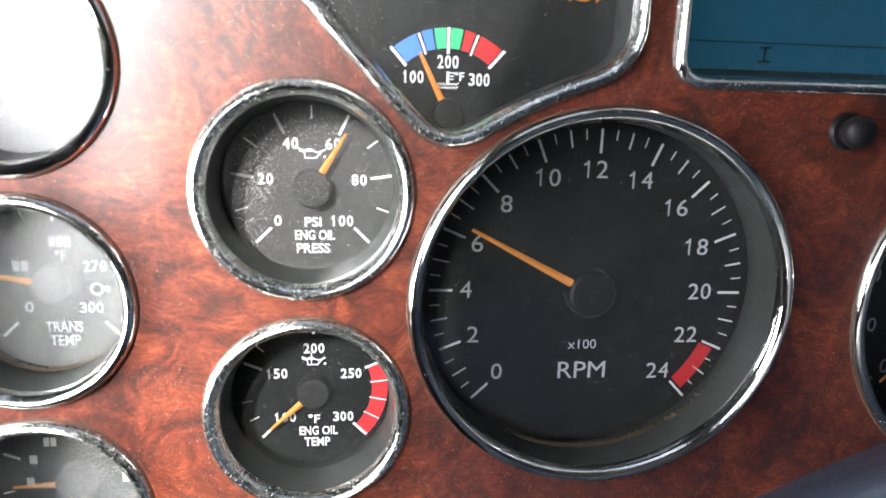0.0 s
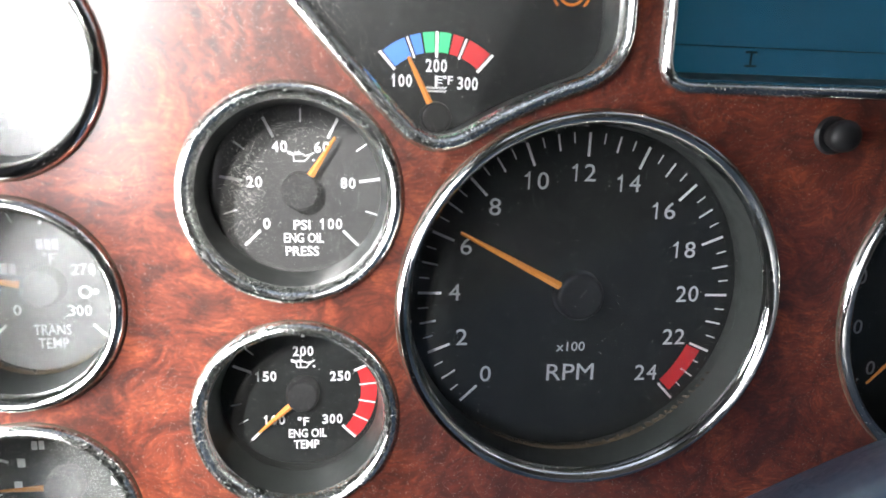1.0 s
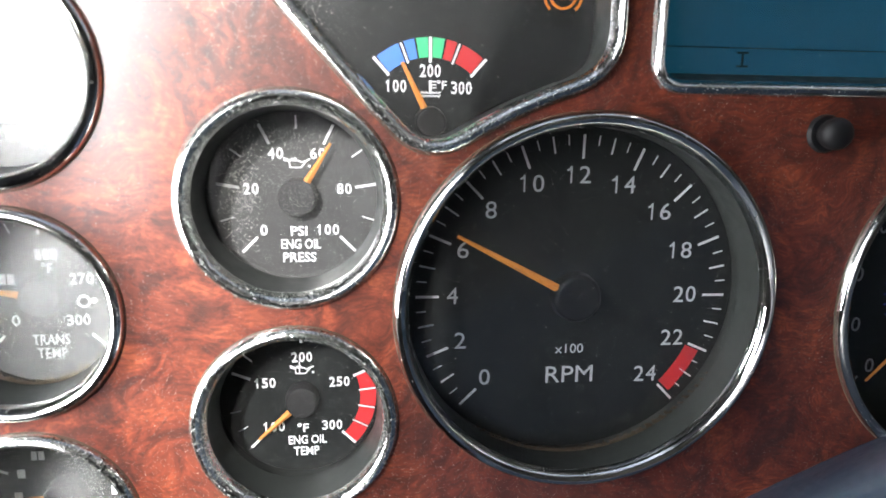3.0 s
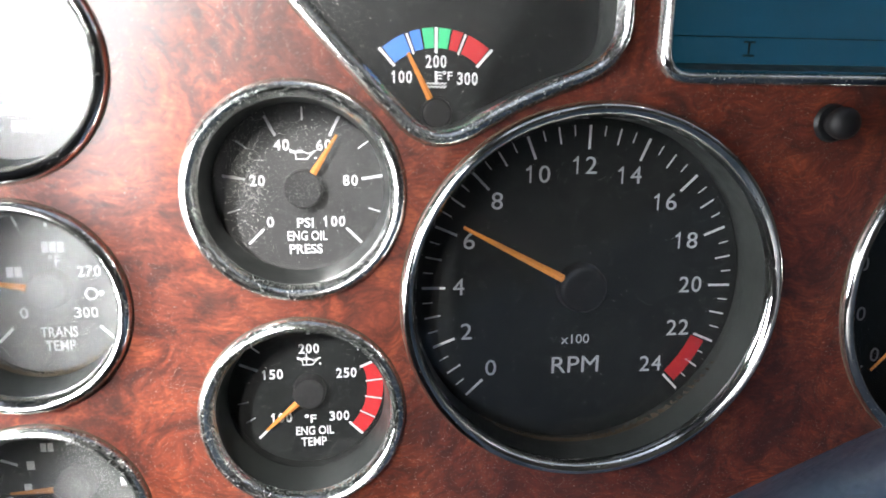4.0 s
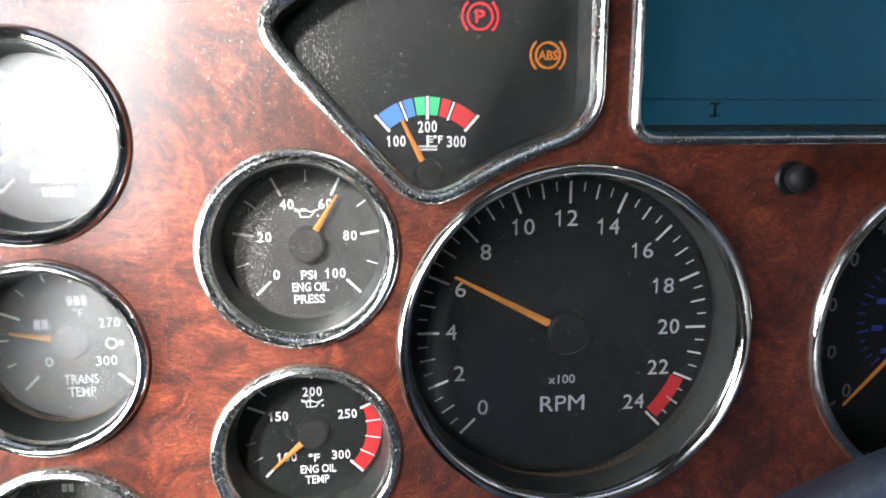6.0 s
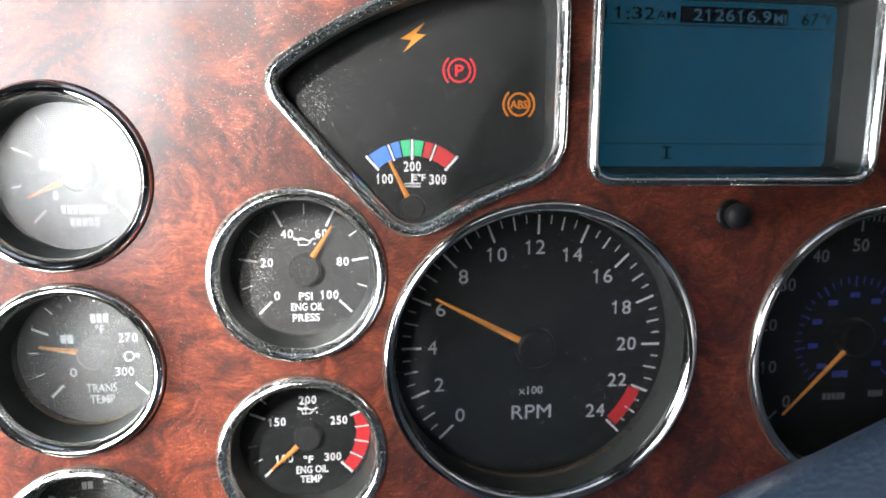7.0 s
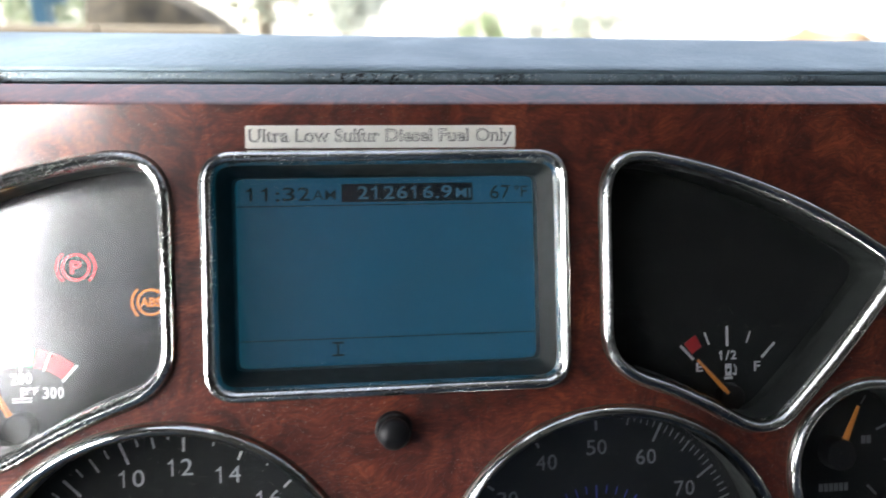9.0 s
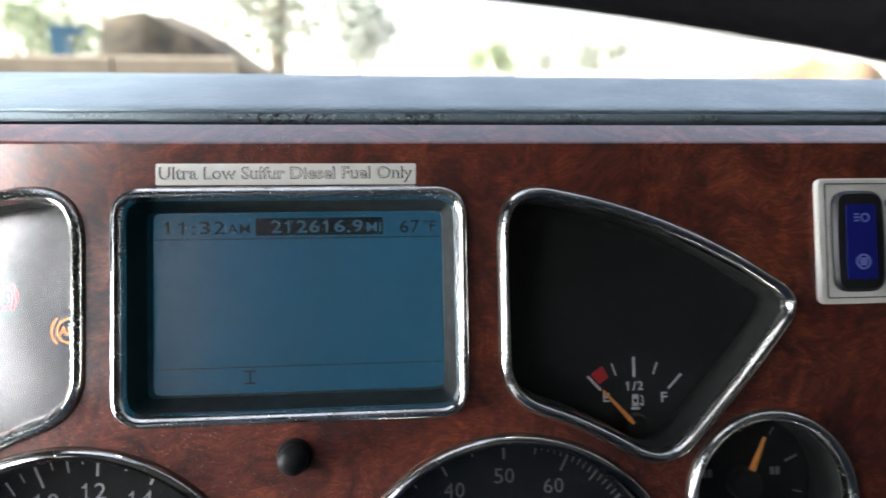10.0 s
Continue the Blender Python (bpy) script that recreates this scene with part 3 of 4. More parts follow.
def round_gauge(key, label, taper, category="gauge", group="", lens=LENS, dial=DIAL, chrome=CHROME):
    cx, cz, r = ROUND[key]
    names = {"tachometer": "tachometer", "speedometer": "speedometer"}
    root = thing(names.get(key, "gauge"), on_panel(cx, 0, cz), label, category, group)
    shell(root, rim(key), taper, lens, dial, chrome)
    return root


def flakes(root, cx, cz, rx, rz, count, seed, size=0.00022):
    """Dust grains clinging to a cover, thickest in the middle of the smear."""
    rng = random.Random(seed)
    bm = bmesh.new()
    for _ in range(count):
        x, z = cx + rng.gauss(0, 0.45) * rx, cz + rng.gauss(0, 0.45) * rz
        s, a = size * rng.uniform(0.35, 1.2) ** 2, rng.uniform(0, 6.3)
        ring_ = [bm.verts.new((x + s * math.cos(a + k * 1.57), COVER + 0.00005, z + s * math.sin(a + k * 1.57) * rng.uniform(0.5, 1))) for k in range(4)]
        tip = bm.verts.new((x, COVER - 0.4 * s, z))
        for k in range(4):
            bm.faces.new((ring_[k], ring_[(k + 1) % 4], tip))
    part("dust_smear", bm, DUST, root, "pale dust on the cover", smooth=False, kind="stuff")


def settled(root, outline, by, a0, a1, count, seed, mat, label, wide=0.0012):
    """Crumbs of dirt that have settled along the foot of a cover, thickest at its lowest point."""
    rng = random.Random(seed)
    line = inset(outline, by)
    n = len(line)
    bm = bmesh.new()
    for _ in range(count):
        a = a0 + (a1 - a0) * (rng.random() + rng.random() + rng.random()) / 3
        x, z = line[int(a / 360 * n) % n]
        up = abs(rng.gauss(0, wide)) * (1 - 0.5 * abs(2 * (a - a0) / (a1 - a0) - 1))
        d = math.hypot(x, z)
        x, z = x * (1 - up / d) + rng.uniform(-0.0020, 0.0020), z * (1 - up / d) + rng.uniform(-0.0002, 0.0002)
        s, t = rng.uniform(0.00012, 0.00042), rng.uniform(0, 6.3)
        foot = [bm.verts.new((x + s * (1.5 if k % 2 else 0.8) * math.cos(t + k * 1.26), COVER + 0.00005, z + s * math.sin(t + k * 1.26))) for k in range(5)]
        tip = bm.verts.new((x, COVER - 0.6 * s, z))
        for k in range(5):
            bm.faces.new((foot[k], foot[(k + 1) % 5], tip))
    part("grime", bm, mat, root, label, smooth=False, kind="stuff")


def strokes(lines, wide):
    """Printed lines of one width, as one thin layer of ink."""
    bm = bmesh.new()
    for line in lines:
        for p, q in zip(line, line[1:]):
            p, q = Vector((p[0], INK, p[1])), Vector((q[0], INK, q[1]))
            d = (q - p).normalized() * wide / 2
            side = Vector((-d.z, 0, d.x))
            top = [bm.verts.new(v) for v in (p - d + side, p - d - side, q + d - side, q + d + side)]
            low = [bm.verts.new(v.co + Vector((0, FACE - INK, 0))) for v in top]
            bm.faces.new(top)
            for k in range(4):
                bm.faces.new((top[k], low[k], low[(k + 1) % 4], top[(k + 1) % 4]))
    return bm


def bars(root, x, z, wide, high, mat):
    """Writing that cannot be read: a plain bar for each character's room."""
    n = max(1, round(wide / 0.0022))
    step = wide / n
    for k in range(n):
        x0 = x - wide / 2 + step * k
        part("bar_mark", slab([(x0 + 0.0002, z - high), (x0 + step - 0.0003, z - high), (x0 + step - 0.0003, z + high), (x0 + 0.0002, z + high)], INK, FACE), mat, root, smooth=False)


def oil_can(root, c, s, stem=False):
    """The oil can mark: a pot with handle, spout and a drop, some with a thermometer in it."""
    lines = [[(-2.6, 0.8), (-2.3, -1.5), (1.3, -1.5), (3.6, 1.1), (4.3, 1.3)], [(3.8, 0.95), (1.5, 0.3), (0.7, 0.8), (-2.6, 0.8)],
             [(-2.6, 0.5), (-4.2, 0.9), (-4.3, 1.7), (-2.6, 1.0)], [(-1.9, 1.4), (-0.2, 1.4)]]
    if stem:
        lines += [[(-0.9, -1.0), (-0.9, 3.2)]]
    part("mark", strokes([[(c[0] + x * s, c[1] + z * s) for x, z in line] for line in lines], 0.00042), PRINT, root, smooth=False)
    part("mark", slab(circle(0.00042, 10, c[0] + 4.2 * s, c[1] - 1.1 * s), INK, FACE), PRINT, root, smooth=False)


SMALL = "small round gauges"
# engine oil pressure
root = round_gauge("oil_pressure", "round engine oil pressure gauge, chrome bezel, needle past sixty", 0.0060, group=SMALL, lens=LENS_DUSTY, dial=DIAL_DUSTY)
C = (0.0011, -0.0008)
for k in range(11):
    a = 225 - 27 * k
    if k % 2:
        tick(root, 0.0225, 0.0268, a, 0.0005, C)
    else:
        tick(root, 0.0195, 0.0268, a, 0.0009, C)
for text, x, z, w in (("0", -0.0116, -0.0114, 0.0024), ("20", -0.0153, 0.0026, 0.0050), ("40", -0.0069, 0.0144, 0.0050), ("60", 0.0069, 0.0144, 0.0050), ("80", 0.0155, 0.0026, 0.0050), ("100", 0.0098, -0.0114, 0.0074),
                      ("PSI", 0.0, -0.0118, 0.0056), ("ENG OIL", 0.0006, -0.0163, 0.0134), ("PRESS", 0.0, -0.0209, 0.0112)):
    word("numeral" if text.isdigit() else "lettering", text, C[0] + x, C[1] + z, INK, 0.0037 if text.isdigit() else 0.0034, w, PRINT, root, 0.022)
oil_can(root, (C[0], C[1] + 0.0112), 0.00098)
needle(root, 225 - 2.7 * 62, 0.0045, 0.0212, 0.0026, 0.0009, C)
hub(root, 0.0062, C, mat=HUB_DUSTY)
flakes(root, -0.0165, 0.0010, 0.0080, 0.026, 1300, 6, 0.00014)
flakes(root, -0.0020, 0.0185, 0.020, 0.008, 420, 7, 0.00012)
flakes(root, 0.0040, -0.0020, 0.030, 0.030, 600, 9, 0.00010)

# engine oil temperature
root = round_gauge("oil_temperature", "round engine oil temperature gauge, chrome bezel, needle at lowest", 0.0060, group=SMALL, lens=LENS)
C = (0.0005, 0.0001)
for k in range(5):
    a = 225 - 67.5 * k
    tick(root, 0.0195, 0.0262, a, 0.0009, C) if k != 2 else tick(root, 0.0205, 0.0225, a, 0.0010, C)
for k in range(4):
    a = 22.5 - 16.9 * k
    part("red_zone", slab(sector(0.0205, 0.0262, a - 15.6, a - 1.3, 6, C), INK, FACE), PRINT_RED, root, smooth=False)
    if k:
        tick(root, 0.0200, 0.0262, a, 0.0005, C)
for k in range(1, 12):
    if k % 3:
        tick(root, 0.0222, 0.0258, 225 - 16.9 * k, 0.0004, C)
for text, x, z, w in (("100", -0.0104, -0.0109, 0.0074), ("150", -0.0129, 0.0059, 0.0072), ("200", 0.0001, 0.0152, 0.0072), ("250", 0.0131, 0.0055, 0.0072), ("300", 0.0102, -0.0111, 0.0072),
                      ("°F", -0.0002, -0.0117, 0.0042), ("ENG OIL", 0.0013, -0.0164, 0.0136), ("TEMP", 0.0008, -0.0208, 0.0092)):
    word("numeral" if text.isdigit() else "lettering", text, C[0] + x, C[1] + z, INK, 0.0037 if text.isdigit() else 0.0034, w, PRINT, root, 0.022)
oil_can(root, (C[0], C[1] + 0.0104), 0.00092, True)
needle(root, 222, 0.0045, 0.0205, 0.0026, 0.0009, C)
hub(root, 0.0056, C)
flakes(root, 0.0020, 0.0120, 0.022, 0.014, 90, 8, 0.00011)

# transmission temperature
root = round_gauge("transmission", "round transmission temperature gauge in chrome, grime along its lower rim", 0.0060, group=SMALL, lens=LENS_HAZED, chrome=CHROME_MID)
C = (0.0017, 0.0012)
for k in range(5):
    tick(root, 0.0195, 0.0262, 225 - 67.5 * k, 0.0009, C) if k != 2 else tick(root, 0.0205, 0.0230, 90, 0.0009, C)
for k in (1, 2, 4, 5, 7, 8, 10, 11):
    tick(root, 0.0225, 0.0260, 225 - 22.5 * k, 0.0004, C)
for text, x, z, w in (("270", 0.0120, 0.0054, 0.0074), ("300", 0.0098, -0.0088, 0.0074), ("0", -0.0097, -0.0085, 0.0026), ("TRANS", 0.0006, -0.0154, 0.0118), ("TEMP", 0.0006, -0.0202, 0.0096), ("°F", 0.0016, 0.0092, 0.0036)):
    word("numeral" if text.isdigit() else "lettering", text, C[0] + x, C[1] + z, INK, 0.0037, w, PRINT_GREY, root, 0.006)
for x, z, w in ((0.0016, 0.0138, 0.0072), (-0.0112, 0.0055, 0.0052)):
    bars(root, C[0] + x, C[1] + z, w, 0.0018, PRINT_GREY)
part("mark", ring(circle(0.0022, 20, C[0] + 0.0120, C[1] - 0.0024), [(0, FACE), (0, INK), (0.0007, INK), (0.0007, FACE)], True), PRINT_GREY, root, smooth=False)
part("mark", slab(circle(0.0010, 12, C[0] + 0.0152, C[1] - 0.0022), INK, FACE), PRINT_GREY, root, smooth=False)
needle(root, 170, 0.0045, 0.0205, 0.0026, 0.0009, C)
hub(root, 0.0062, C)
settled(root, rim("transmission"), 0.0062, 190, 345, 1100, 21, GRIME, "tan grime settled on the cover", 0.0007)

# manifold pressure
root = round_gauge("manifold", "round manifold pressure gauge in chrome, window glare painted as a pale cover film", 0.0060, group=SMALL, lens=LENS_GLARE, chrome=CHROME_CLEAN)
C = (0.0017, 0.0006)
for k in range(9):
    a = 225 - 33.75 * k
    tick(root, 0.0195 if k % 2 == 0 else 0.0225, 0.0262, a, 0.0009 if k % 2 == 0 else 0.0005, C)
for x, z, w in ((0.0, -0.0135, 0.0172), (0.0, -0.0185, 0.0112), (0.0, 0.0138, 0.0050), (0.0, 0.0095, 0.0050), (0.0095, -0.0085, 0.0046), (-0.0125, 0.0040, 0.0046), (-0.0100, -0.0080, 0.0022)):
    bars(root, C[0] + x, C[1] + z, w, 0.0017, PRINT_GREY)
part("mark", ring(circle(0.0022, 20, C[0] + 0.0115, C[1] + 0.0004), [(0, FACE), (0, INK), (0.0007, INK), (0.0007, FACE)], True), PRINT_GREY, root, smooth=False)
needle(root, 205, 0.0045, 0.0205, 0.0026, 0.0009, C)
hub(root, 0.0062, C)

# lowest gauge of the outer column
root = round_gauge("axle", "round gauge in chrome with a red zone at its scale end", 0.0060, group=SMALL, lens=LENS_HAZED)
C = (0.0017, 0.0009)
for k in range(9):
    a = 225 - 33.75 * k
    tick(root, 0.0205 if k % 2 == 0 else 0.0225, 0.0262, a, 0.0009 if k % 2 == 0 else 0.0005, C)
for k in range(8):
    x, z = polar(0.0165, 215 - 31 * k, C)
    w = 0.0030 if k < 3 else 0.0046
    bars(root, x, z, w, 0.0016, PRINT)
part("red_zone", slab(sector(0.0215, 0.0262, -42, -8, 10, C), INK, FACE), PRINT_RED, root, smooth=False)
needle(root, 182, 0.0045, 0.0205, 0.0026, 0.0009, C)
hub(root, 0.0062, C)

# small gauge beyond the speedometer
root = round_gauge("right_small", "round gauge in chrome with a dark dial, shade put into its print colour", 0.0060, group=SMALL, chrome=CHROME_MID)
# Ticks and bars use the print with shade painted in.
C = (-0.0004, 0.0)
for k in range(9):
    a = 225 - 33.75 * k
    tick(root, 0.0205 if k % 2 == 0 else 0.0225, 0.0262, a, 0.0009 if k % 2 == 0 else 0.0005, C, PRINT_SHADED)
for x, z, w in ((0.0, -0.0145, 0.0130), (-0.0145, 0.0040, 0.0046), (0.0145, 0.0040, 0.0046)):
    bars(root, C[0] + x, C[1] + z, w, 0.0016, PRINT_SHADED)
needle(root, 66, 0.0045, 0.0205, 0.0032, 0.0016, C)
hub(root, 0.0062, C)

# tachometer
root = round_gauge("tachometer", "large round engine speed gauge, chrome bezel, grimy lower rim", 0.0046, "tachometer", chrome=CHROME_CLEAN)
C = (0.0013, -0.0016)
for k in range(49):
    a = 224.2 - 5.625 * k
    if k % 4 == 0:
        tick(root, 0.0500, 0.0584, a, 0.0009, C)
    elif k % 2 == 0:
        tick(root, 0.0526, 0.0584, a, 0.0006, C)
    elif k < 44:
        tick(root, 0.0548, 0.0584, a, 0.0004, C)
    else:
        tick(root, 0.0548, 0.0573, a, 0.0004, C)
for k in range(13):
    x, z = polar(0.0440, 224.2 - 22.5 * k, (C[0] - 0.0012, C[1] + 0.0004))
    word("numeral", str(2 * k), x, z, INK, 0.0061, 0.0041 if k < 5 else 0.0087, PRINT_GREY, root, 0.0)
part("red_zone", slab(sector(0.0492, 0.0551, -44.3, -24.4, 10, C), INK, FACE), PRINT_RED, root, smooth=False)
word("lettering", "x100", C[0] - 0.0009, C[1] - 0.0202, INK, 0.0036, 0.0108, PRINT_GREY, root, 0.0)
word("lettering", "RPM", C[0] - 0.0004, C[1] - 0.0303, INK, 0.0064, 0.0182, PRINT_GREY, root, 0.0)
needle(root, 224.2 - 11.25 * 6.4, 0.0080, 0.0500, 0.0030, 0.0012, C, 0.0170)
hub(root, 0.0088, C, 0.0152, HUB_DARK, 0.0018)
settled(root, rim("tachometer"), 0.0047, 222, 342, 2600, 22, GRIME_DARK, "brown grime settled on the cover", 0.0008)
flakes(root, 0.0, 0.0, 0.085, 0.085, 700, 23, 0.00011)

# speedometer
root = round_gauge("speedometer", "large round road speed gauge with a blue inner scale", 0.0046, "speedometer", chrome=CHROME_CLEAN)
# White scale and numerals carry painted shade; the inner scale is truly blue.
C = (0.0002, 0.0004)
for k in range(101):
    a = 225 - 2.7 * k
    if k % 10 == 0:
        tick(root, 0.0500, 0.0580, a, 0.0009, C, PRINT_SHADED)
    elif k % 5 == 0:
        tick(root, 0.0530, 0.0580, a, 0.0006, C, PRINT_SHADED)
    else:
        tick(root, 0.0550, 0.0580, a, 0.0004, C, PRINT_SHADED)
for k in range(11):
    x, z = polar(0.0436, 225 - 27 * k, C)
    word("numeral", str(10 * k), x, z, INK, 0.0058, (0.0038, 0.0080, 0.0118)[min(len(str(10 * k)), 3) - 1], PRINT_SHADED, root, 0.0)
for k in range(33):
    a = 225 - 8.4 * k
    tick(root, 0.0240 if k % 4 == 0 else 0.0258, 0.0290, a, 0.0006 if k % 4 == 0 else 0.0004, C, PRINT_KM)
for k in range(0, 33, 4):
    x, z = polar(0.0200, 225 - 8.4 * k, C)
    part("bar_mark", slab([(x - 0.0024, z - 0.0012), (x + 0.0024, z - 0.0012), (x + 0.0024, z + 0.0012), (x - 0.0024, z + 0.0012)], INK, FACE), PRINT_KM, root, smooth=False)
for x, z, w, mat in ((-0.004, -0.0180, 0.0085, PRINT_KM), (-0.006, -0.0290, 0.0120, PRINT_SHADED), (0.016, -0.0285, 0.0080, PRINT_SHADED)):
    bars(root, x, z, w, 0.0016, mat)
needle(root, 226, 0.0042, 0.0500, 0.0030, 0.0012, C, 0.0170)
hub(root, 0.0088, C, 0.0152, HUB_DARK, 0.0018)

# coolant temperature, with warning lamps
root = thing("gauge", on_panel(), "fan-shaped coolant temperature gauge with lit warning lamps", "gauge", "fan-shaped gauges")
shell(root, FAN, 0.0046, LENS_FAN)
flakes(root, -0.0915, 0.1330, 0.0070, 0.0130, 330, 4, 0.00013)
flakes(root, -0.060, 0.140, 0.070, 0.040, 360, 5, 0.00011)
C = (-0.0533, 0.0925)
for a, r0, r1, w in ((132, 0.0205, 0.0282, 0.0010), (111, 0.0205, 0.0275, 0.0007), (90, 0.0195, 0.0278, 0.0010), (69, 0.0205, 0.0275, 0.0007), (48, 0.0205, 0.0282, 0.0010)):
    tick(root, r0, r1, a, w, C)
for a0, a1, mat, name in ((113, 130, PRINT_BLUE, "blue_zone"), (101.5, 109, PRINT_BLUE, "blue_zone"), (91.8, 100, PRINT_GREEN, "green_zone"), (80, 88.2, PRINT_GREEN, "green_zone"), (71, 78.5, PRINT_RED, "red_zone"), (50, 67, PRINT_RED, "red_zone")):
    part(name, slab(sector(0.0212, 0.0276, a0, a1, 8, C), INK, FACE), mat, root, smooth=False)
for text, x, z, w, h in (("100", -0.0647, 0.1043, 0.0068, 0.0040), ("200", -0.0533, 0.1094, 0.0070, 0.0042), ("300", -0.0427, 0.1040, 0.0070, 0.0042), ("°F", -0.0494, 0.1049, 0.0034, 0.0030)):
    word("numeral" if text.isdigit() else "lettering", text, x, z, INK, h, w, PRINT, root, 0.022)
part("mark", slab([(-0.0537, 0.1020), (-0.0528, 0.1020), (-0.0528, 0.1063), (-0.0537, 0.1063)], INK, FACE), PRINT, root, "thermometer in waves", smooth=False)
waves = [[(-0.0565 + 0.0006 * k, z + (0.00025 if k % 2 else -0.00025)) for k in range(12)] for z in (0.1012, 0.1023)]
part("mark", strokes(waves + [[(-0.0526, z), (-0.0514, z)] for z in (0.1059, 0.1049, 0.1039)], 0.00042), PRINT, root, smooth=False)
needle(root, 116.5, 0.0052, 0.0215, 0.0022, 0.0011, C)
hub(root, 0.0050, C, 0.0165, HUB_DARK)
part("charge_lamp", slab([(x * 1.05 - 0.0530, z * 1.05 + 0.1607) for x, z in ((-0.0036, -0.0056), (0.0050, 0.0012), (0.0012, 0.0014), (0.0046, 0.0056), (-0.0046, -0.0006), (-0.0004, -0.0010))], INK, FACE), LAMP_CHARGE, root, "lit amber flash lamp", smooth=False)


def brake_lamp(text, c, mat, label, wide):
    ring_part = part("brake_lamp", ring(circle(0.0049, 40, *c), [(0, FACE), (0, INK), (0.0008, INK), (0.0008, FACE)], True), mat, root, label, smooth=False)
    for a in (0, 180):
        part("arc", slab(sector(0.0061, 0.0069, a - 48, a + 48, 12, c), INK, FACE), mat, ring_part, smooth=False)
    word("lettering", text, c[0], c[1], INK, 0.0046 if len(text) == 1 else 0.0034, wide, mat, ring_part, 0.02)


brake_lamp("P", (-0.0340, 0.1482), LAMP_RED, "lit red parking brake lamp", 0.0036)
brake_lamp("ABS", (-0.0088, 0.1350), LAMP_AMBER, "lit amber brake system lamp", 0.0074)

# fuel level
root = thing("gauge", on_panel(), "fan-shaped fuel gauge reading empty, dark dial in chrome", "gauge", "fan-shaped gauges")
shell(root, FAN_RIGHT, 0.0046, chrome=CHROME_MID)
C = (0.2090, 0.0908)
for a, r0, r1, w in ((133, 0.0205, 0.0282, 0.0010), (110, 0.0220, 0.0272, 0.0006), (90, 0.0198, 0.0278, 0.0010), (69, 0.0222, 0.0272, 0.0006), (46, 0.0205, 0.0285, 0.0010)):
    tick(root, r0, r1, a, w, C)
part("red_zone", slab(sector(0.0225, 0.0278, 118, 130, 6, C), INK, FACE), PRINT_RED, root, smooth=False)
for text, x, z, w, h in (("1/2", 0.2091, 0.1070, 0.0072, 0.0038), ("E", 0.1973, 0.1028, 0.0026, 0.0036), ("F", 0.2213, 0.1022, 0.0026, 0.0040)):
    word("lettering", text, x, z, INK, h, w, PRINT, root, 0.02)
for outline in ([(0.2076, 0.0975), (0.2110, 0.0975), (0.2110, 0.0985), (0.2076, 0.0985)], [(0.2080, 0.0988), (0.2106, 0.0988), (0.2106, 0.1004), (0.2080, 0.1004)], [(0.2080, 0.1018), (0.2106, 0.1018), (0.2106, 0.1036), (0.2080, 0.1036)], [(0.2080, 0.1004), (0.2086, 0.1004), (0.2086, 0.1018), (0.2080, 0.1018)], [(0.2100, 0.1004), (0.2106, 0.1004), (0.2106, 0.1018), (0.2100, 0.1018)],
                [(0.2110, 0.0996), (0.2121, 0.0988), (0.2127, 0.0992), (0.2127, 0.1022), (0.2117, 0.1034), (0.2114, 0.1030), (0.2122, 0.1020), (0.2122, 0.0997), (0.2112, 0.1002)]):
    part("mark", slab(outline, INK, FACE), PRINT, root, smooth=False)
needle(root, 132.5, 0.0030, 0.0212, 0.0020, 0.0010, C)
hub(root, 0.0050, C, 0.0165, HUB_DARK)

# driver display
root = thing("display", on_panel(), "rectangular blue backlit display in a chrome frame", "screen")
part("bezel", ring(SCREEN, BEZEL, True), CHROME_MID, root, "pitted chrome bezel")
part("cup", ring(SCREEN, [(0.0046, 0.0012), (0.0078, COVER), (0.0074, COVER + 0.0010), (0.0074, FACE + 0.002), (0.0010, FACE + 0.002), (0.0010, 0.0012)], True), CUP, root, "dull grey inner cup")
part("screen", slab(inset(SCREEN, 0.0070), FACE, FACE + 0.0015), LCD_BACK, root, "blue backlit screen", smooth=False)
glass = part("cover", slab(inset(SCREEN, 0.0076), COVER + 0.0001, COVER + 0.0010), LENS_SCREEN, root, "clear dusty cover", smooth=False)
glass.visible_shadow = False


def rect(x0, x1, z0, z1):
    return [(x0, z0), (x1, z0), (x1, z1), (x0, z1)]


part("odometer_box", slab(rect(0.0599, 0.1089, 0.1697, 0.1765), INK, FACE), LCD_DARK, root, "dark odometer field", smooth=False)
word("lettering", "212616.9", 0.0834, 0.1731, INK - 0.0002, 0.0050, 0.0352, LCD_LIGHT, root, 0.012)
word("lettering", "MI", 0.1053, 0.1726, INK - 0.0002, 0.0036, 0.0056, LCD_LIGHT, root, 0.004)
word("lettering", "11:32", 0.0370, 0.1729, INK, 0.0052, 0.0230, LCD_DARK, root, 0.012)
word("lettering", "AM", 0.0536, 0.1725, INK, 0.0036, 0.0086, LCD_DARK, root, 0.004)
word("lettering", "67", 0.1194, 0.1727, INK, 0.0052, 0.0078, LCD_DARK, root, 0.012)
word("lettering", "°F", 0.1273, 0.1730, INK, 0.0044, 0.0050, LCD_DARK, root, 0.012)
part("screen_line", slab(rect(0.0215, 0.1330, 0.1684, 0.1688), INK, FACE), LCD_DARK, root, smooth=False)
part("screen_line", slab(rect(0.0215, 0.1330, 0.1192, 0.1196), INK, FACE), LCD_DARK, root, smooth=False)
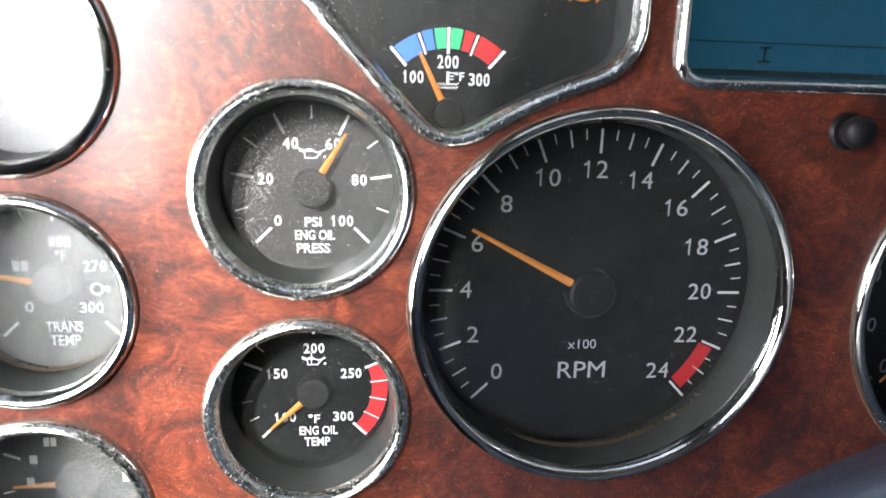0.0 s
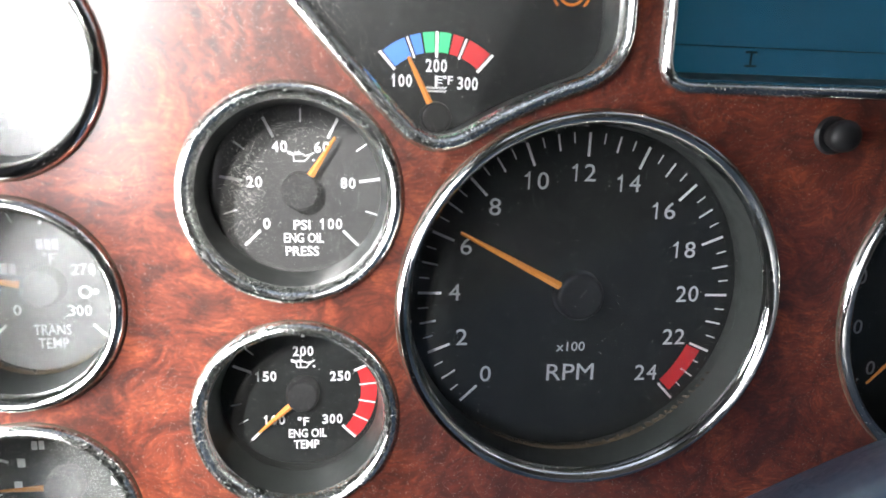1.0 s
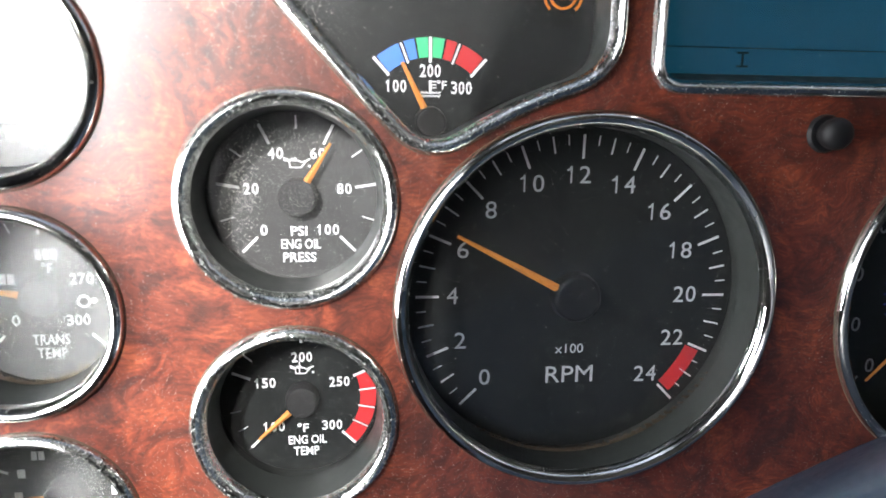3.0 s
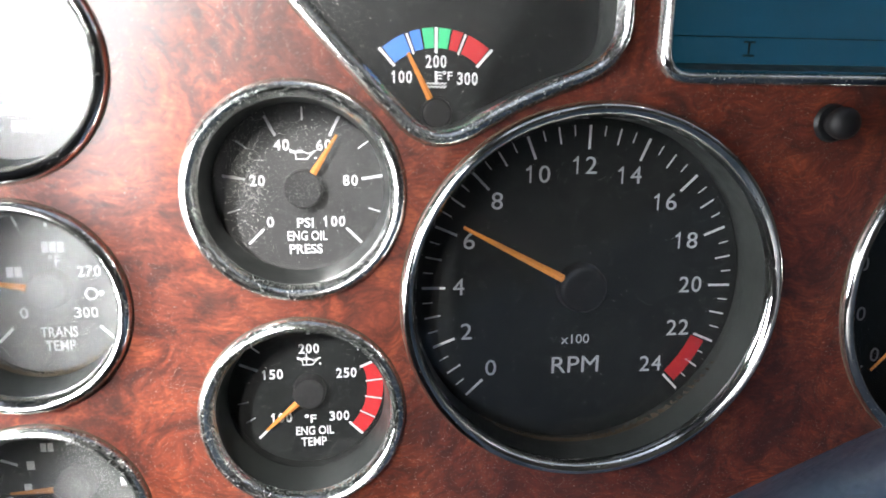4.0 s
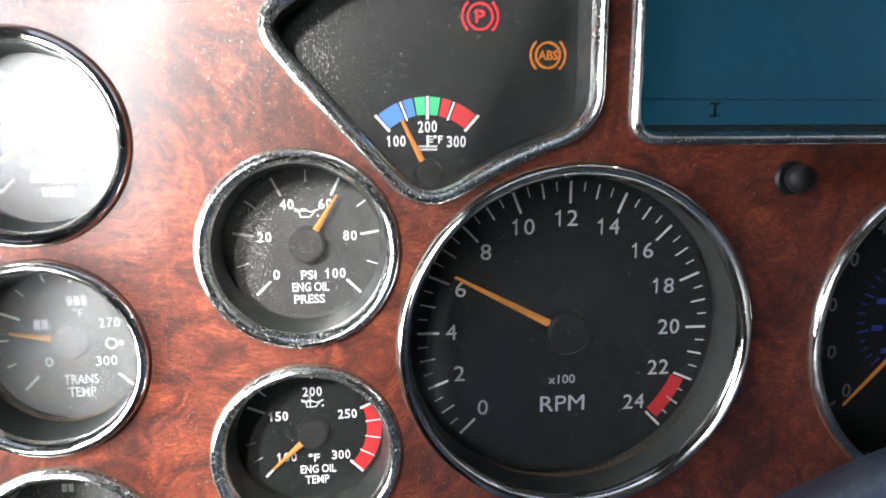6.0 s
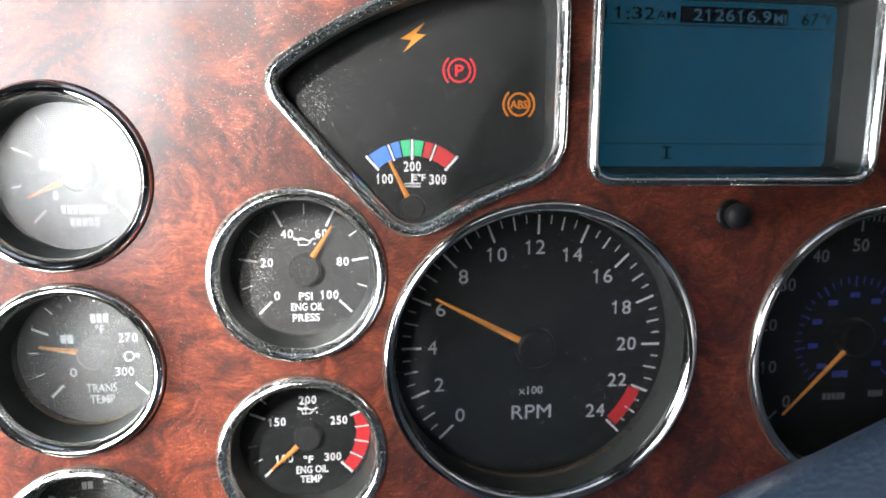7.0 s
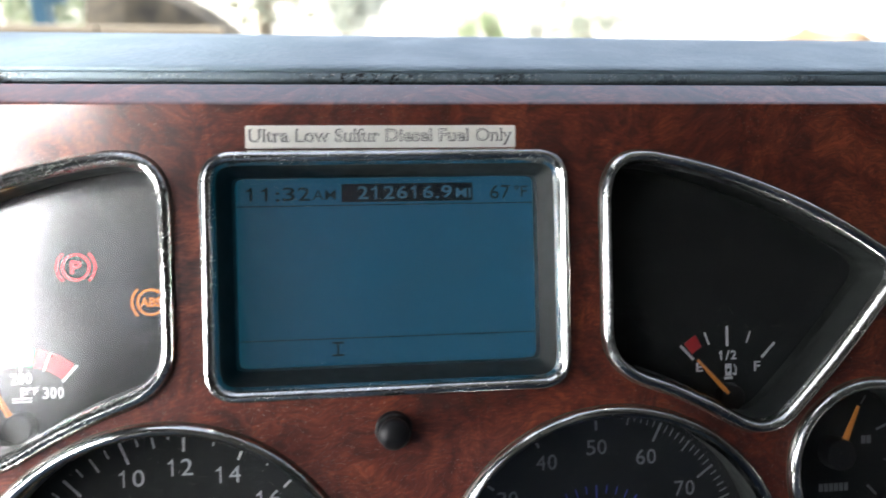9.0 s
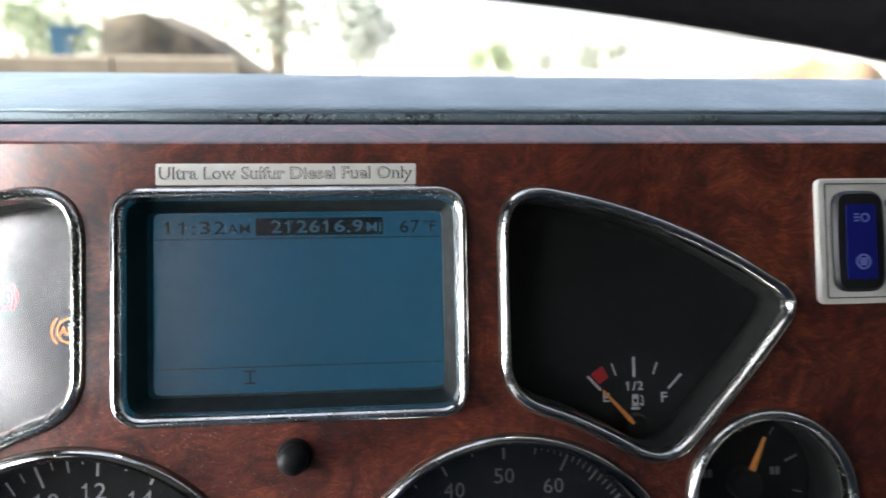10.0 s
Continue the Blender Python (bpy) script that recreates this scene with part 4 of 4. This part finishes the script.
for r in (rect(0.0551, 0.0595, 0.1174, 0.1182), rect(0.0569, 0.0577, 0.1136, 0.1174), rect(0.0551, 0.0595, 0.1128, 0.1136)):
    part("cursor_mark", slab(r, INK, FACE), LCD_DARK, root, smooth=False)

# ---- small things on the panel ----
root = thing("label", on_panel(), "cream fuel label with outlined grey lettering on the panel", "label")
part("sticker", slab(rounded([(0.0296, 0.1868, 0.0006, 0), (0.1210, 0.1866, 0.0006, 0), (0.1211, 0.1942, 0.0006, 0), (0.0297, 0.1944, 0.0006, 0)], 2, 3), -0.0006, 0.0), LABEL, root, smooth=False)
word("lettering", "Ultra Low Sulfur Diesel Fuel Only", 0.0753, 0.1903, -0.0006, 0.0058, 0.0890, LABEL_INK, root, 0.030)
word("lettering", "Ultra Low Sulfur Diesel Fuel Only", 0.0753, 0.1903, -0.0008, 0.0050, 0.0874, LABEL, root, -0.012)

root = thing("reset_knob", on_panel(0.0766, 0, 0.0905), "black rubber reset knob with a round head under the display", "knob")
part("collar", ring(circle(0.0062, 48), [(-0.0002, 0.0004), (0.0, -0.0010), (0.0004, -0.0015), (0.0012, -0.0017), (0.0022, -0.0016), (0.0022, 0.0004)], True), RUBBER, root, "flat rubber collar")
dome = [(0.0052 - 0.0052 * math.cos(a), -0.0062 - 0.0036 * math.sin(a)) for a in [math.pi * k / 20 for k in range(10)]]
bm = ring(circle(0.0052, 48), [(0.0013, -0.0010), (0.0013, -0.0030), (0.0009, -0.0036), (0.0002, -0.0040), (0.0, -0.0048)] + dome)
bmesh.ops.holes_fill(bm, edges=[e for e in bm.edges if e.is_boundary and e.verts[0].co.y < -0.005])
part("head", bm, RUBBER, root, "domed head on a short neck")

root = thing("rocker_switch", on_panel(), "black rocker switch with blue lens on a cream plate", "switch")
part("plate", slab(rounded([(0.2742, 0.1394, 0.003, 0), (0.3260, 0.1394, 0.003, 0), (0.3260, 0.1876, 0.003, 0), (0.2742, 0.1876, 0.003, 0)], 2, 5), -0.0020, 0.0, 0.0006), PLATE, root, "cream plastic plate")
part("plate_groove", ring(rounded([(0.2772, 0.1416, 0.001, 0), (0.3230, 0.1416, 0.001, 0), (0.3230, 0.1856, 0.001, 0), (0.2772, 0.1856, 0.001, 0)], 2, 3), [(0, -0.0019), (0, -0.0022), (0.0004, -0.0022), (0.0004, -0.0019)], True), TRIM, root, "thin dark line", smooth=False)
rocker = part("rocker", slab(rounded([(0.2798, 0.1444, 0.005, 0.0004), (0.2996, 0.1444, 0.005, 0.0006), (0.2996, 0.1822, 0.005, 0.0004), (0.2798, 0.1822, 0.005, 0.0006)], 4, 6), -0.0045, -0.0018, 0.0012), ROCKER, root, "glossy black rocker")
part("lens", slab(rounded([(0.2838, 0.1488, 0.001, 0), (0.2957, 0.1488, 0.001, 0), (0.2957, 0.1772, 0.001, 0), (0.2838, 0.1772, 0.001, 0)], 2, 3), -0.0050, -0.0043), ROCKER_BLUE, rocker, "blue translucent lens", smooth=False)
part("mark", ring(circle(0.0030, 24, 0.2900, 0.1555), [(0, -0.0050), (0, -0.0052), (0.0008, -0.0052), (0.0008, -0.0050)], True), ROCKER_MARK, rocker, smooth=False)
part("mark", slab(rect(0.2886, 0.2914, 0.1540, 0.1570), -0.0052, -0.0048), ROCKER_MARK, rocker, smooth=False)
part("mark", ring(circle(0.0018, 16, 0.2912, 0.1722), [(0, -0.0050), (0, -0.0052), (0.0006, -0.0052), (0.0006, -0.0050)], True), ROCKER_MARK, rocker, smooth=False)
for k in range(3):
    part("mark", slab(rect(0.2868, 0.2888, 0.1708 + 0.0012 * k, 0.1714 + 0.0012 * k), -0.0052, -0.0048), ROCKER_MARK, rocker, smooth=False)
for z in (0.1780, 0.1620):
    part("bar_mark", slab(rect(0.3020, 0.3140, z - 0.0012, z + 0.0012), -0.0022, -0.0018), LABEL_INK, root, smooth=False)

# ---- steering column and wheel ----
def column():
    root = thing("steering_column", on_panel(), "grey plastic steering column cover below the gauges", "steering column")

    def crest(x):
        u = (x - 0.165) / 0.20
        return 0.066 - 0.060 * (math.sqrt(u * u + 0.04) - 0.2) / 0.82 * 1.32

    bm = bmesh.new()
    rows = []
    for y, drop in ((0.0, 0.075), (-0.045, 0.038), (-0.075, 0.010), (-0.084, 0.0035), (-0.090, 0.0008), (-0.096, 0.0005), (-0.103, 0.002), (-0.112, 0.006), (-0.122, 0.012), (-0.128, 0.018), (-0.130, 0.026), (-0.130, 0.075)):
        rows.append([bm.verts.new((-0.05 + 0.43 * k / 48, y, crest(-0.05 + 0.43 * k / 48) - drop)) for k in range(49)])
    for a, b in zip(rows, rows[1:]):
        for k in range(48):
            bm.faces.new((a[k], a[k + 1], b[k + 1], b[k]))
    for k in range(48):
        bm.faces.new((rows[0][k], rows[0][k + 1], rows[-1][k + 1], rows[-1][k]))
    for k in (0, 48):
        bm.faces.new([row[k] for row in rows])
    part("cover", bm, SHROUD, root)
    bm = bmesh.new()
    box(bm, 0.0, 0.33, -0.20, -0.01, -0.16, -0.045)
    bmesh.ops.bevel(bm, geom=list(bm.edges), offset=0.02, segments=3, affect="EDGES")
    part("lower_cover", bm, TRIM, root, "black lower cover")


column()


def wheel():
    """Steering wheel: leather rim, three sloping spokes and a dished hub, in its own plane."""
    m = on_panel(0.0716, -0.2664, 0.0946) @ pose(0, 0, 0, -51.3, 0, 0)
    root = thing("steering_wheel", m, "black leather steering wheel in front of the gauges", "steering wheel")
    bm = bmesh.new()
    big, small, dish = 0.2224, 0.014, 0.105
    grid = [[bm.verts.new(((big + small * math.cos(b)) * math.cos(a), small * math.sin(b), (big + small * math.cos(b)) * math.sin(a)))
             for b in [2 * math.pi * j / 20 for j in range(20)]] for a in [2 * math.pi * k / 120 for k in range(120)]]
    for k in range(120):
        for j in range(20):
            bm.faces.new((grid[k][j], grid[(k + 1) % 120][j], grid[(k + 1) % 120][(j + 1) % 20], grid[k][(j + 1) % 20]))
    part("rim", bm, LEATHER, root, "black leather rim")
    part("hub", slab(circle(0.055, 48, 0, -0.02), dish - 0.01, dish + 0.035, 0.008), TRIM, root, "black wheel hub")
    for a in (200, 270, 340):
        c, s = math.cos(radians(a)), math.sin(radians(a))
        bm = bmesh.new()
        ends = []
        for r, half, y in ((0.045, 0.018, dish + 0.005), (0.12, 0.014, dish * 0.62), (big - 0.008, 0.012, 0.004)):
            ends.append([bm.verts.new((r * c - w * s, y + t, r * s + w * c - 0.01 * (1 - r / big))) for w, t in ((-half, -0.004), (half, -0.004), (half, 0.005), (-half, 0.005))])
        for p, q in zip(ends, ends[1:]):
            for k in range(4):
                bm.faces.new((p[k], p[(k + 1) % 4], q[(k + 1) % 4], q[k]))
        bm.faces.new(ends[0])
        bm.faces.new(ends[-1])
        bmesh.ops.bevel(bm, geom=list(bm.edges), offset=0.0015, segments=2, affect="EDGES")
        part("spoke", bm, TRIM, root, "black spoke")
    return root


wheel()


# ---- outside the windscreen ----
def ground_material():
    m = material("pale_gravel", (0.5, 0.48, 0.44), 0.95)
    n = Nodes(m)
    n.link(n.mix(n.grey(n.noise(0.6, 6, 0.6), 0.35, 0.65), (0.56, 0.54, 0.50), (0.40, 0.38, 0.34)), n.b.inputs["Base Color"])
    return m


def earth(name, a, b):
    m = material(name, a, 0.95)
    n = Nodes(m)
    n.link(n.mix(n.grey(n.noise(2.5, 6, 0.6), 0.35, 0.65), a, b), n.b.inputs["Base Color"])
    return m


bm = bmesh.new()
for p in ((-3000, -3000), (3000, -3000), (3000, 3000), (-3000, 3000)):
    bm.verts.new((*p, 0))
bm.faces.new(bm.verts)
tagged(part("ground", bm, ground_material(), None, "pale sunlit gravel yard", smooth=False), category="ground", kind="structure")


def heap(name, label, category, cx, cy, wide, deep, high, mat, seed, ridge=0.0):
    """A loose pile of earth or rubble with an uneven outline."""
    bm = bmesh.new()
    n = 40
    grid = []
    for i in range(n + 1):
        row = []
        for j in range(n + 1):
            u, v = 2 * i / n - 1, 2 * j / n - 1
            fall = max(0.0, 1 - math.sqrt((u - ridge * 0.3) ** 2 + v * v)) ** 0.8
            if ridge:
                fall = min(1.0, max(0.0, (u + 0.98) * 14)) * (0.885 + 0.2875 * (u + 1) if u < -0.60 else 1 - 0.62 * (u + 0.60)) * min(1.0, (1 - u) * 8) * min(1.0, 1.9 * max(0.0, 1 - abs(v)))
            h = high * fall * (0.97 + (0.07 if ridge else 0.5) * noise.noise(Vector((u * 2.5 + seed, v * 2.5, 0.0))))
            row.append(bm.verts.new((cx + u * wide / 2, cy + v * deep / 2, max(-0.02, h))))
        grid.append(row)
    for i in range(n):
        for j in range(n):
            bm.faces.new((grid[i][j], grid[i + 1][j], grid[i + 1][j + 1], grid[i][j + 1]))
    return tagged(part(name, bm, mat, None, label), category=category)


def bush(name, label, category, x, y, wide, high, base, color, seed, count=700):
    """A tapered stem with limbs and a ragged crown of single leaves."""
    rng = random.Random(seed)
    root = thing(name, Matrix.Translation((x, y, 0)), label, category)
    bark = earth("bark", (0.30, 0.27, 0.21), (0.20, 0.17, 0.13))
    bm = bmesh.new()
    stems = [((0, 0, 0), (0, 0, base + high * 0.45), 0.045 * high)]
    for k in range(7):
        a = 0.9 * k
        z0 = base + high * 0.1 * rng.random()
        stems.append(((0, 0, z0), (math.cos(a) * wide * 0.33, math.sin(a) * wide * 0.33, base + high * (0.4 + 0.4 * rng.random())), 0.025 * high))
    for p, q, r in stems:
        p, q = Vector(p), Vector(q)
        turn = (q - p).to_track_quat("Z", "Y").to_matrix()
        lo = [bm.verts.new(p + turn @ Vector((r * math.cos(t), r * math.sin(t), 0))) for t in [k * math.pi / 3 for k in range(6)]]
        hi = [bm.verts.new(q + turn @ Vector((0.35 * r * math.cos(t), 0.35 * r * math.sin(t), 0))) for t in [k * math.pi / 3 for k in range(6)]]
        for k in range(6):
            bm.faces.new((lo[k], lo[(k + 1) % 6], hi[(k + 1) % 6], hi[k]))
    part("trunk", bm, bark, root)
    lumps = [(Vector((rng.uniform(-0.36, 0.36) * wide, rng.uniform(-0.36, 0.36) * wide, base + high * rng.uniform(0.25, 0.8))), rng.uniform(0.16, 0.30) * high) for _ in range(14)]
    bm = bmesh.new()
    for _ in range(count):
        c, r = rng.choice(lumps)
        d = Vector((rng.gauss(0, 1), rng.gauss(0, 1), rng.gauss(0, 1))).normalized() * r * rng.uniform(0.55, 1.1)
        p = c + d
        s = 0.030 * high * rng.uniform(0.6, 1.4)
        u = Vector((rng.gauss(0, 1), rng.gauss(0, 1), rng.gauss(0, 1))).normalized()
        w = u.cross(Vector((rng.gauss(0, 1), rng.gauss(0, 1), rng.gauss(0, 1)))).normalized()
        bm.faces.new([bm.verts.new(p + u * s * a + w * s * b) for a, b in ((-1, 0), (0, -0.5), (1, 0), (0, 0.5))])
    mat = material("leaf", color, 0.6)
    part("crown", bm, mat, root, smooth=False)


TAN = earth("tan_concrete", (0.20, 0.17, 0.125), (0.15, 0.125, 0.09))
SOIL = earth("brown_soil", (0.105, 0.086, 0.056), (0.040, 0.036, 0.028))
CLAY = earth("orange_clay", (0.26, 0.17, 0.095), (0.17, 0.12, 0.075))
BLUE = material("faded_blue_paint", (0.02, 0.085, 0.14), 0.5)


def barrier(x0, x1, y, high):
    """A precast block with a sloping foot."""
    bm = extrude_x([(y - 0.3, 0.0), (y - 0.3, 0.12), (y - 0.16, 0.35), (y - 0.11, high - 0.03), (y - 0.08, high), (y + 0.08, high), (y + 0.11, high - 0.03), (y + 0.16, 0.35), (y + 0.3, 0.12), (y + 0.3, 0.0)], x0, x1, 1)
    return tagged(part("concrete_barrier", bm, TAN, None, "tan precast concrete barrier standing on the gravel yard"), category="barrier", group="row of barriers")


for x0, x1 in ((-9.6, -6.72), (-6.68, -3.30), (-3.26, -1.78)):
    barrier(x0, x1, 8.9, 1.72)
heap("dirt_mound", "mound of brown soil behind the concrete barriers", "mound", -2.70, 14.0, 5.0, 4.0, 2.50, SOIL, 3.0, 0.35)
heap("clay_mound", "orange clay mound at the edge of the yard", "mound", 6.6, 9.6, 5.0, 3.6, 1.86, CLAY, 8.0)
root = thing("blue_pump", Matrix.Translation((-6.9, 15.9, 0)), "faded blue metal stand with a slanting head", "machine")
bm = bmesh.new()
box(bm, -0.24, 0.06, -0.2, 0.2, 0.0, 1.92)
part("stand", bm, BLUE, root, smooth=False)
bm = bmesh.new()
box(bm, -0.26, 0.38, -0.22, 0.22, 1.92, 2.12)
bmesh.ops.bevel(bm, geom=list(bm.edges), offset=0.04, segments=2, affect="EDGES")
part("head", bm, BLUE, root, smooth=False)
bush("tree", "tall tree with a grey-green crown beyond the yard", "tree", -2.5, 17.5, 1.6, 6.0, 0.9, (0.34, 0.36, 0.28), 5, 1000)
bush("tree", "distant tree with a hazy green crown", "tree", -19.5, 40.0, 11.0, 4.6, 0.0, (0.24, 0.29, 0.18), 6, 4500)
bush("bush", "low green bush at the far side of the yard", "bush", 5.8, 35.0, 3.6, 2.4, -0.3, (0.25, 0.31, 0.17), 7, 4000)
bush("bush", "small dark bush at the far side of the yard", "bush", 10.2, 40.0, 1.8, 2.0, -0.2, (0.24, 0.26, 0.22), 8, 2000)
bush("tree", "distant tree with thin hazy foliage", "tree", 13.6, 42.0, 6.0, 3.2, -0.3, (0.28, 0.31, 0.25), 9, 4000)
bush("tree", "distant tree with sparse pale foliage", "tree", -0.9, 30.0, 2.6, 4.4, 0.2, (0.36, 0.39, 0.34), 10, 3000)
